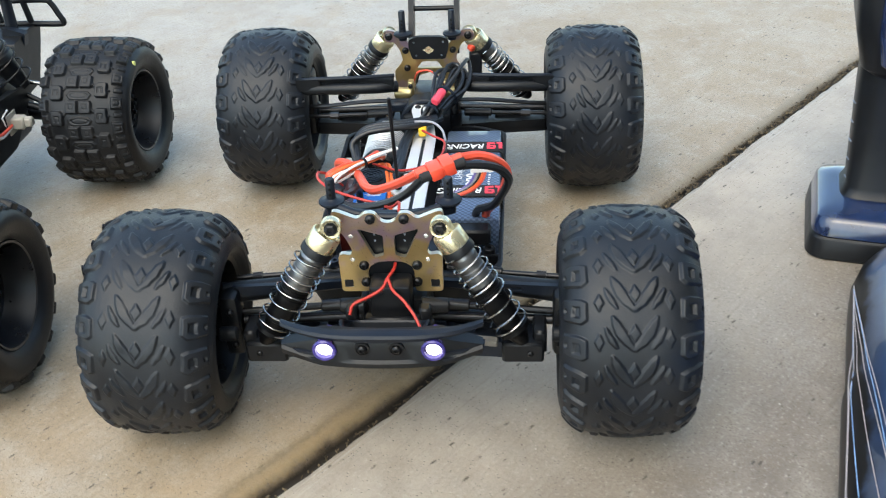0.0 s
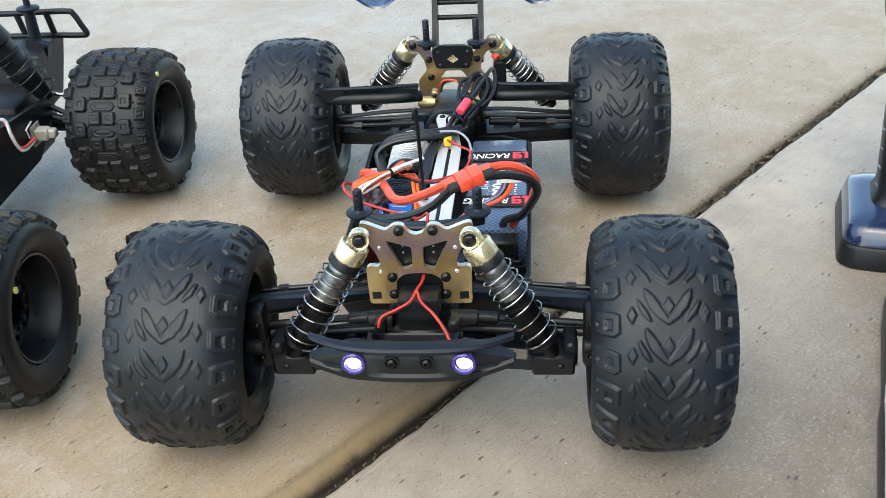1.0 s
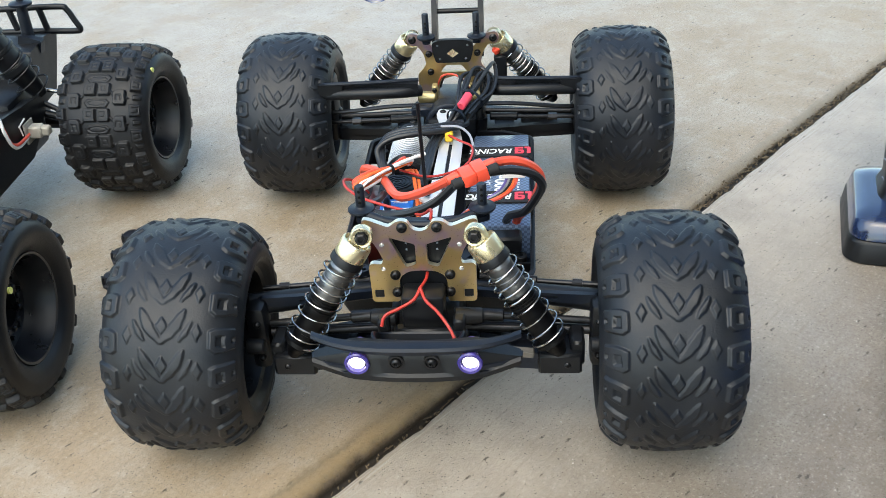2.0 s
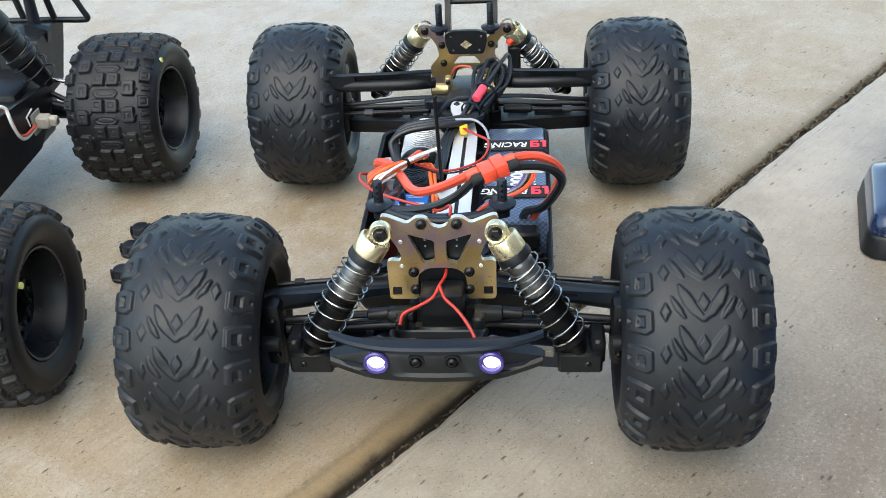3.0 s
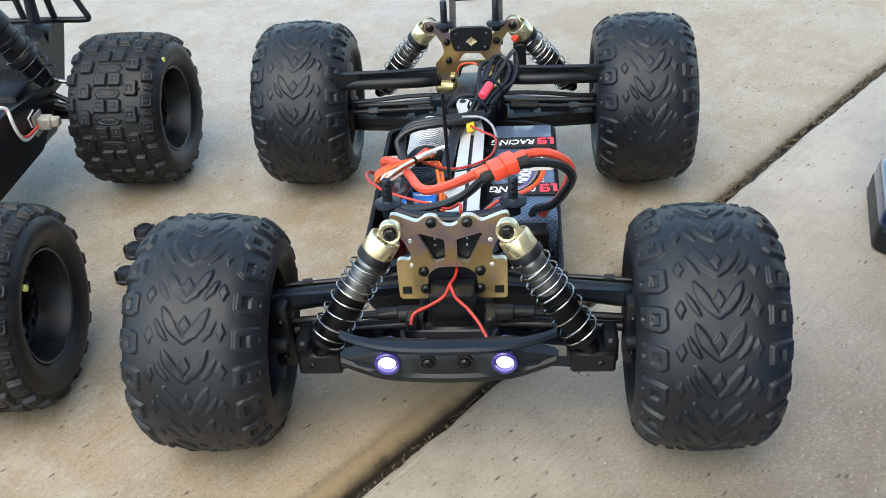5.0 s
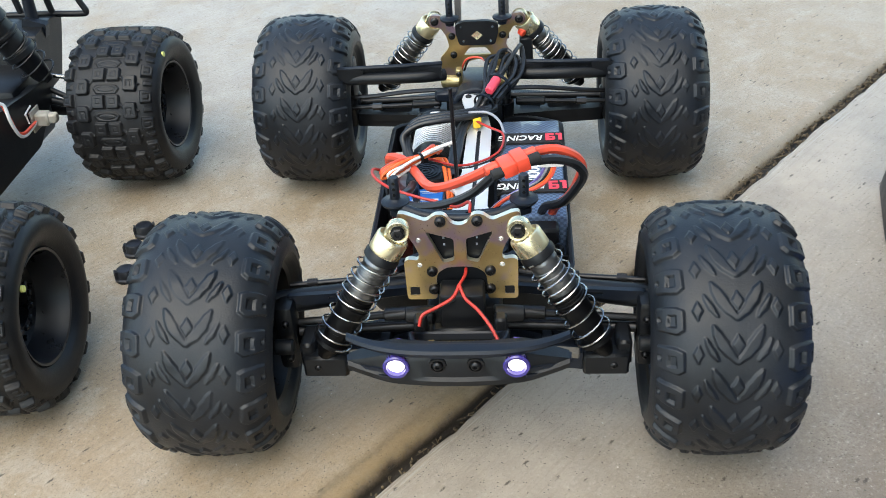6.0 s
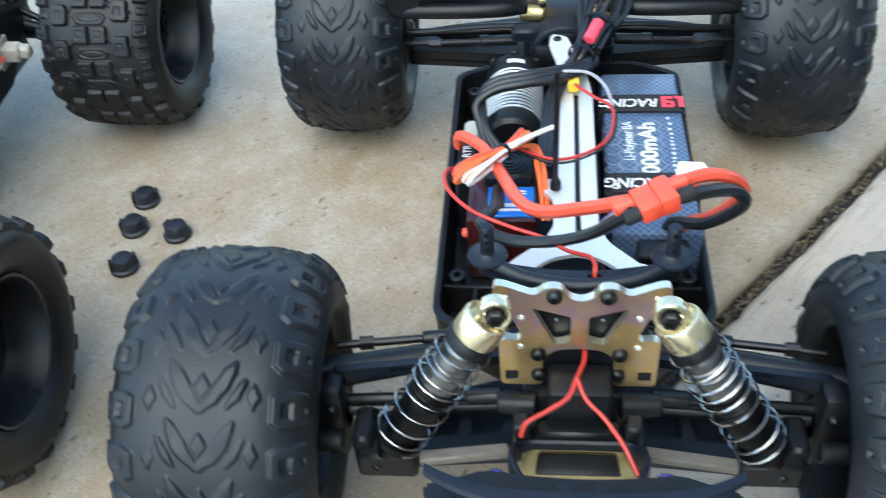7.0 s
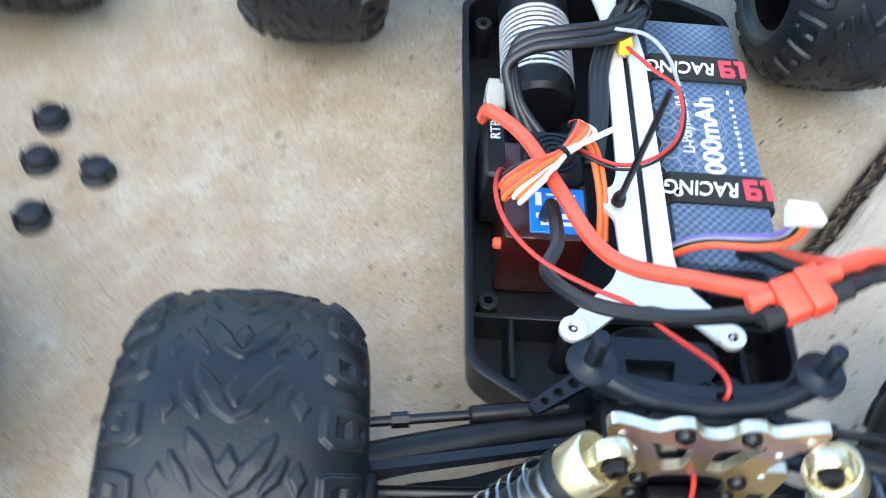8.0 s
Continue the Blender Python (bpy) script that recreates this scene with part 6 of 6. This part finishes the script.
def dish_mesh():
    """The deep outer face of the second truck's wheels, looking to +x."""
    bm = bmesh.new()
    seg = 48
    wide = 1.02
    prof = [(0.0395, 0.0440), (0.0412, 0.0430), (0.0405, 0.0412), (0.0340, 0.0398), (0.0310, 0.0388), (0.0220, 0.0372), (0.0165, 0.0350), (0.0150, 0.0245), (0.0190, 0.0225), (0.0205, 0.0150), (0.0000, 0.0135), (0.0000, 0.0)]
    rings(bm, [[Vector((h, math.cos(k * math.tau / seg) * max(r * wide, 1e-5), math.sin(k * math.tau / seg) * max(r * wide, 1e-5))) for k in range(seg)] for h, r in prof], False)
    rings(bm, [[Vector((-h, math.cos(k * math.tau / seg) * max(r * wide, 1e-5), math.sin(k * math.tau / seg) * max(r * wide, 1e-5))) for k in range(seg)] for h, r in ((0.0395, 0.0440), (0.0412, 0.0430), (0.0300, 0.0400), (0.0060, 0.038), (0.0060, 0.0))], False)
    for k in range(12):
        a = k * math.tau / 12
        c, s = math.cos(a), math.sin(a)
        cyl(bm, (0.0170, c * 0.0190, s * 0.0190), (0.0222, c * 0.0190, s * 0.0190), 0.0024, seg=8, edge=0.0005)
        cyl(bm, (0.0140, c * 0.0285, s * 0.0285), (0.0188, c * 0.0285, s * 0.0285), 0.0028, 0.0024, seg=8)
    bmesh.ops.recalc_face_normals(bm, faces=bm.faces)
    me = bpy.data.meshes.new("rim")
    bm.to_mesh(me)
    bm.free()
    me.materials.append(DISH_PLASTIC)
    me.shade_smooth()
    me.set_sharp_from_angle(angle=radians(35))
    return me


BTYRE, DISH = moulded_tyre(BLOCK_PROFILE, 18, 44, block_tread, RUBBER_OLD, 0.1), dish_mesh()


def build_other_wheels():
    for x, y, z, turn, spin, dot in ((-0.3560, 0.4110, 0.0796, -2, 3, 74), (-0.3520, 0.0540, 0.0796, 2, 9, 50), (-0.640, 0.4100, 0.0796, 0, 0, None), (-0.636, 0.0560, 0.0796, 0, 5, None)):
        m = pose(x, y, z, 0, 0, turn if dot is not None else 180)
        w = part("wheel", DISH, None, other, "black plastic wheel with a deep open dish", m)
        part("tyre", BTYRE, None, w, "worn black tyre with square tread knobs", m @ pose(0, 0, 0, spin, 0, 0))
        if dot is not None:
            bm = bmesh.new()
            a = radians(dot)
            r = 0.0635 if y > 0.2 else 0.0500
            lathe(bm, m @ Vector((0.0468 if r < 0.06 else 0.0463, -math.cos(a) * r, math.sin(a) * r)), (1, 0, 0.1), [(-0.001, 0.0026), (0.0010, 0.0026), (0.0011, 0.002)], 14)
            part("paint_dot", bm, YELLOW_DOT, w, "yellow paint dot")
        bm = bmesh.new()
        cyl(bm, m @ Vector((-0.060, 0, 0)), m @ Vector((0.004, 0, 0)), 0.008, seg=14, edge=0.001)
        part("axle", bm, PLASTIC, other)


build_other_wheels()


def build_other_chassis():
    side = Matrix(((0, 0, 1, -0.4400), (1, 0, 0, 0), (0, 1, 0, 0), (0, 0, 0, 1)))
    bm = bmesh.new()
    plate(bm, rounded([(0.075, 0.060), (0.352, 0.064), (0.415, 0.106), (0.412, 0.113), (0.300, 0.126), (0.200, 0.130), (0.075, 0.120)], 0.003), [], 0.004, side)
    shell = part("side_panel", bm, PLASTIC, other, "smooth black side panel")
    bm = bmesh.new()
    box(bm, (-0.500, 0.235, 0.085), (0.112, 0.340, 0.050), 0.006, seg=2)
    box(bm, (-0.500, 0.410, 0.090), (0.080, 0.090, 0.055), 0.008, seg=2)
    box(bm, (-0.500, 0.060, 0.090), (0.080, 0.090, 0.055), 0.008, seg=2)
    part("chassis_box", bm, PLASTIC, other)
    tail = Matrix(((0, 0, 1, -0.4600), (1, 0, 0, 0), (0, 1, 0, 0), (0, 0, 0, 1)))
    bm = bmesh.new()
    plate(bm, rounded([(0.430, 0.085), (0.475, 0.088), (0.500, 0.125), (0.512, 0.146), (0.480, 0.150), (0.440, 0.146)], 0.004), [], 0.055, tail)
    part("tail_block", bm, PLASTIC, other)
    # rear bumper of round bars
    bm = bmesh.new()
    sweep(bm, spline([(-0.600, 0.500, 0.150), (-0.585, 0.500, 0.174), (-0.511, 0.500, 0.1755), (-0.446, 0.500, 0.1765), (-0.436, 0.500, 0.1725), (-0.430, 0.500, 0.1600), (-0.426, 0.500, 0.1500), (-0.434, 0.500, 0.1480), (-0.470, 0.500, 0.1490), (-0.520, 0.500, 0.149)], 6), 0.0034, 10)
    hoop = part("rear_bumper", bm, PLASTIC, other, "black tubular rear bumper")
    for a, b in (((-0.503, 0.500, 0.174), (-0.499, 0.500, 0.152)), ((-0.468, 0.500, 0.176), (-0.464, 0.500, 0.150)), ((-0.482, 0.500, 0.150), (-0.485, 0.480, 0.120))):
        bm = bmesh.new()
        cyl(bm, a, b, 0.0036, seg=10)
        part("strut", bm, PLASTIC, hoop)
    bm = bmesh.new()
    lathe(bm, (-0.4760, 0.4750, 0.1300), (0.02, 0.02, 1), [(0, 0.0075), (0.040, 0.0062), (0.056, 0.0056), (0.057, 0.0120), (0.0595, 0.0125), (0.0605, 0.0110), (0.062, 0.0038), (0.074, 0.0034)], 18)
    post = part("body_post", bm, PLASTIC_BLUE, other, "black body post with a blue-black collar")
    bm = bmesh.new()
    plate(bm, rounded([(-0.4900, 0.118), (-0.4660, 0.114), (-0.4560, 0.150), (-0.4800, 0.158)], 0.003), [disc(-0.4650 + 0.001 * k, 0.122 + 0.008 * k, 0.0014, 8) for k in range(4)], 0.010, upright(0.4620))
    part("post_clamp", bm, PLASTIC_BLUE, post)
    # big damper
    bm = bmesh.new()
    a, b = Vector((-0.4790, 0.385, 0.1960)), Vector((-0.4420, 0.405, 0.1120))
    lathe(bm, a, b - a, [(0, 0.008), (0.002, 0.0160), (0.018, 0.0170), (0.020, 0.0142), (0.030, 0.0142), (0.031, 0.0160), (0.034, 0.0160), (0.035, 0.0145), (0.050, 0.0145), (0.052, 0.0166), (0.058, 0.0166), (0.060, 0.0130), (0.084, 0.0095), (0.094, 0.0070)], 28)
    damper = part("shock_absorber", bm, PLASTIC, other, "fat black damper with a few steel coils")
    d = (b - a).normalized()
    u, v, _ = frame_of(d)
    bm = bmesh.new()
    sweep(bm, [a + d * (0.036 + 0.050 * i / 60) + (u * math.cos(i * 0.42) + v * math.sin(i * 0.42)) * 0.0170 for i in range(61)], 0.0009, 6)
    part("spring", bm, STEEL_BLACK, damper)
    for pts, r, tone in (([(-0.462, 0.412, 0.118), (-0.405, 0.412, 0.108)], 0.0024, CHROME), ([(-0.452, 0.400, 0.095), (-0.402, 0.405, 0.078)], 0.0042, PLASTIC), ([(-0.448, 0.404, 0.106), (-0.415, 0.400, 0.090)], 0.0030, PLASTIC), ([(-0.470, 0.43, 0.07), (-0.402, 0.42, 0.07)], 0.0070, PLASTIC), ([(-0.470, 0.06, 0.07), (-0.396, 0.06, 0.07)], 0.0070, PLASTIC), ([(-0.462, 0.05, 0.12), (-0.398, 0.05, 0.105)], 0.0040, PLASTIC)):
        bm = bmesh.new()
        cyl(bm, *pts, r, seg=10, edge=r * 0.2)
        part("suspension_link", bm, tone, other)
    bm = bmesh.new()
    box(bm, (-0.4310, 0.3540, 0.0930), (0.014, 0.013, 0.013), 0.0018)
    box(bm, (-0.4215, 0.3550, 0.0930), (0.010, 0.009, 0.010), 0.0018)
    box(bm, (-0.4383, 0.3530, 0.0930), (0.002, 0.020, 0.022), 0.0004)
    part("plug", bm, CLEAR_PLUG, other, "milky white connector plug")
    for k, tone in enumerate((RED_CABLE, WHITE_WIRE)):
        wire("lead", [(-0.4385, 0.291, 0.138), (-0.4355 + 0.0012 * k, 0.297, 0.133), (-0.4345 + 0.0012 * k, 0.301 - 0.003 * k, 0.117), (-0.4345 + 0.001 * k, 0.305, 0.103 - 0.003 * k), (-0.4350, 0.318, 0.0945 - 0.003 * k), (-0.4355, 0.337, 0.093 - 0.002 * k), (-0.4365, 0.348, 0.092)], 0.0017, tone, "", 6, other)
    wire("lead", [(-0.4385, 0.350, 0.1085), (-0.4380, 0.336, 0.1060), (-0.4380, 0.336, 0.1045), (-0.4380, 0.338, 0.0950)], 0.0009, WHITE_WIRE, "", 6, other)
    for k in range(3):
        wire("lead", [(-0.470 + 0.004 * k, 0.330, 0.128), (-0.466 + 0.004 * k, 0.345, 0.150), (-0.470 + 0.004 * k, 0.362, 0.165), (-0.480, 0.372, 0.175)], 0.0018, BLACK_CABLE, "", 6, other)


build_other_chassis()


# ---- wheel nuts on the concrete ----
def build_nuts():
    bm = bmesh.new()
    lathe(bm, (0, 0, 0), (0, 0, 1), [(0, 0.0098), (0.0005, 0.0106), (0.0030, 0.0106), (0.0036, 0.0100), (0.0040, 0.0086), (0.0098, 0.0082), (0.0112, 0.0072), (0.0118, 0.0050), (0.0119, 0.0)], 32, False)
    nut = part("wheel_nut", bm, NUT_BLACK, None, "black flanged wheel nut with two ears lying on concrete")
    tagged(nut, category="wheel nut", group="wheel nuts on the concrete")
    for k in range(2):
        bm = bmesh.new()
        plate(bm, rounded([(0.0070, 0.0034), (0.0104, 0.0034), (0.0104, 0.0080), (0.0096, 0.0112), (0.0084, 0.0108), (0.0070, 0.0090)], 0.0006), [], 0.0056, pose(0, 0, 0, 0, 0, 180 * k) @ Matrix.Translation((0, -0.0028, 0)) @ FACE_FRONT)
        part("ear", bm, NUT_BLACK, nut)
    nut.matrix_basis = pose(-0.3250, 0.2820, 0, 0, 0, 18)
    for x, y, a in ((-0.3240, 0.2485, 8), (-0.3185, 0.2065, 30), (-0.2890, 0.2430, 155)):
        copy_thing(nut, pose(x, y, 0, 0, 0, a))


build_nuts()


# ---- transmitter ----
def build_transmitter():
    t = thing("transmitter", (0.45, 0.28, -0.003), "black and blue pistol-grip radio transmitter standing upright", "transmitter")
    m = pose(0.4470, 0.2770, -0.003, 0, 0, -14)

    def slab(levels):
        bm = bmesh.new()
        loops = []
        for z, hx, hy, r in levels:
            loops.append([m @ Vector((x, y, z)) for x, y in rounded([(-hx, -hy), (hx, -hy), (hx, hy), (-hx, hy)], r, 6)])
        rings(bm, loops)
        return bm
    base = part("base", slab([(0, 0.074, 0.064, 0.02), (0.002, 0.076, 0.066, 0.02), (0.020, 0.074, 0.064, 0.02), (0.0225, 0.072, 0.062, 0.02)]), PLASTIC, t, "black base")
    part("base_cover", slab([(0.0225, 0.0715, 0.0615, 0.02), (0.024, 0.0730, 0.063, 0.02), (0.037, 0.0705, 0.060, 0.02), (0.0405, 0.068, 0.056, 0.02), (0.0440, 0.058, 0.046, 0.02), (0.0460, 0.044, 0.036, 0.016)]), BODY_BLUE, base, "glossy dark blue cover")
    bm = bmesh.new()
    loops = []
    for z, hx, hy, dx, dy in ((0.040, 0.040, 0.040, -0.018, 0.006), (0.044, 0.032, 0.033, -0.019, 0.006), (0.055, 0.0270, 0.028, -0.020, 0.006), (0.100, 0.0255, 0.027, -0.0235, 0.010), (0.150, 0.0260, 0.027, -0.0255, 0.014), (0.176, 0.029, 0.030, -0.023, 0.016)):
        loops.append([m @ Vector((dx + x, dy + y, z)) for x, y in rounded([(-hx, -hy), (hx, -hy), (hx, hy), (-hx, hy)], 0.018, 6)])
    rings(bm, loops)
    grip = part("grip", bm, PLASTIC, t, "satin black grip column with tick marks")
    for k in range(5):
        bm = bmesh.new()
        z = 0.058 + 0.019 * k
        p = m @ Vector((-0.0472 - 0.00006 * (z * 1000 - 58), -0.004, z))
        box(bm, p, (0.0012, 0.0075, 0.0010), 0.0002)
        part("tick", bm, PRINT_GREY, grip)
    bm = bmesh.new()
    loops = []
    for z, hx, hy, dx in ((0.166, 0.026, 0.028, -0.002), (0.169, 0.038, 0.040, -0.002), (0.178, 0.047, 0.049, -0.003), (0.212, 0.054, 0.055, -0.005), (0.262, 0.058, 0.055, -0.007), (0.288, 0.052, 0.050, -0.007)):
        loops.append([m @ Vector((dx - 0.005 + x, 0.008 + y, z)) for x, y in rounded([(-hx, -hy), (hx, -hy), (hx, hy), (-hx, hy)], 0.018, 6)])
    rings(bm, loops)
    head = part("head", bm, PLASTIC, t, "black head")
    bm = bmesh.new()
    loops = []
    for z, hx in ((0.183, 0.032), (0.187, 0.038), (0.216, 0.044), (0.266, 0.046), (0.272, 0.040)):
        loops.append([m @ Vector((-0.003 + x, -0.045 + y, z)) for x, y in rounded([(-hx, -0.006), (hx, -0.006), (hx, 0.012), (-hx, 0.012)], 0.005, 4)])
    rings(bm, loops)
    part("panel", bm, BODY_BLUE, head, "glossy dark blue panel")


build_transmitter()


# ---- painted body shell ----
def build_shell():
    sh = thing("body_shell", (0.44, -0.08, -0.003), "glossy black and blue painted truck body shell on the ground", "body shell")
    sec = []
    ys = [-0.330, -0.325, -0.300, -0.250, -0.200, -0.150, -0.100, -0.050, -0.016, -0.004, 0.010, 0.040, 0.070, 0.100, 0.130, 0.155, 0.176, 0.192, 0.202, 0.207]
    m = pose(0.4560, 0.0020, 0, 0, 0, -16.2)

    def section(y):
        e = max(0.0, (y - 0.095) / 0.112)
        pinch = 1.0 - 0.40 * e ** 3.2
        roof = 0.088 * (1.0 - 0.45 * e ** 3)
        base = (0.1200 if y > -0.008 else 0.1225) * (1.0 - 0.42 * e ** 3.2)
        waist = 0.1190 * pinch
        pts = [(base, -0.003), (base + 0.0005, 0.010), (base - 0.002, 0.024 - 0.004 * e), (waist - 0.009, 0.038 - 0.008 * e), (waist - 0.022, 0.054 - 0.014 * e), (waist - 0.040, roof * 0.84), (waist - 0.062, roof), (0.020, roof + 0.004)]
        left = [Vector((-x, y, z)) for x, z in pts]
        right = [Vector((x, y, z)) for x, z in reversed(pts)]
        return left + right
    bm = bmesh.new()
    rings(bm, [section(y) for y in ys])
    bmesh.ops.subdivide_edges(bm, edges=bm.edges[:], cuts=1, smooth=0.6, use_grid_fill=True)
    body = part("shell", bm, SHELL_PAINT, sh, "black to blue painted shell", m)
    # pinstripes that fan out from a point on the flank
    for k in range(8):
        pts = []
        for i in range(14):
            y = 0.118 - 0.030 * i - 0.006 * (k % 3)
            sct = section(max(-0.32, y))
            f = 1.9 + (k - 0.6) * 0.040 * i
            f = min(6.3, max(0.8, f + 0.25 * math.sin(i * 0.3 + k) - 0.25 * math.sin(k)))
            p = sct[int(f)].lerp(sct[int(f) + 1], f - int(f))
            pts.append(m @ (p + Vector((-0.0005, 0, 0.0005))))
        wire("pinstripe", pts, 0.00032, STRIPE_BLUE if k % 4 == 3 else STRIPE_PALE, "", 5, body)


def shell_paint():
    m, nt, b = nodes_of("shell_paint")
    co = nt.nodes.new("ShaderNodeTexCoord").outputs["Object"]
    sep = nt.nodes.new("ShaderNodeSeparateXYZ")
    nt.links.new(co, sep.inputs[0])
    level = math_node(nt, "ADD", math_node(nt, "MULTIPLY", sep.outputs["Z"], 5.0), math_node(nt, "MULTIPLY", noise_node(nt, co, 22), 0.16))
    # paint is black and blue; the blue also draws the sky's reflection
    nt.links.new(ramp(nt, level, [(0.255, (0.006, 0.006, 0.007)), (0.285, (0.04, 0.065, 0.13)), (0.38, (0.05, 0.11, 0.27)), (0.50, (0.02, 0.09, 0.38))]), b.inputs["Base Color"])
    b.inputs["Roughness"].default_value, b.inputs["Coat Roughness"].default_value = 0.3, 0.04
    nt.links.new(ramp(nt, level, [(0.255, (0.0, 0.0, 0.0)), (0.285, (0.8, 0.8, 0.8))]), b.inputs["Coat Weight"])
    b.inputs["Specular IOR Level"].default_value = 0.12
    nt.links.new(ramp(nt, level, [(0.255, (0.0, 0.0, 0.0)), (0.285, (0.7, 0.7, 0.7))]), b.inputs["Metallic"])
    bump(nt, b, noise_node(nt, co, 60), 0.06, 0.001)
    return m


SHELL_PAINT = shell_paint()
STRIPE_PALE = mat("pale_stripe", (0.42, 0.38, 0.38), 0.35, var=0.1, bstr=0.0)
STRIPE_BLUE = mat("light_blue_stripe", (0.25, 0.42, 0.7), 0.3, var=0.1, bstr=0.0)
build_shell()
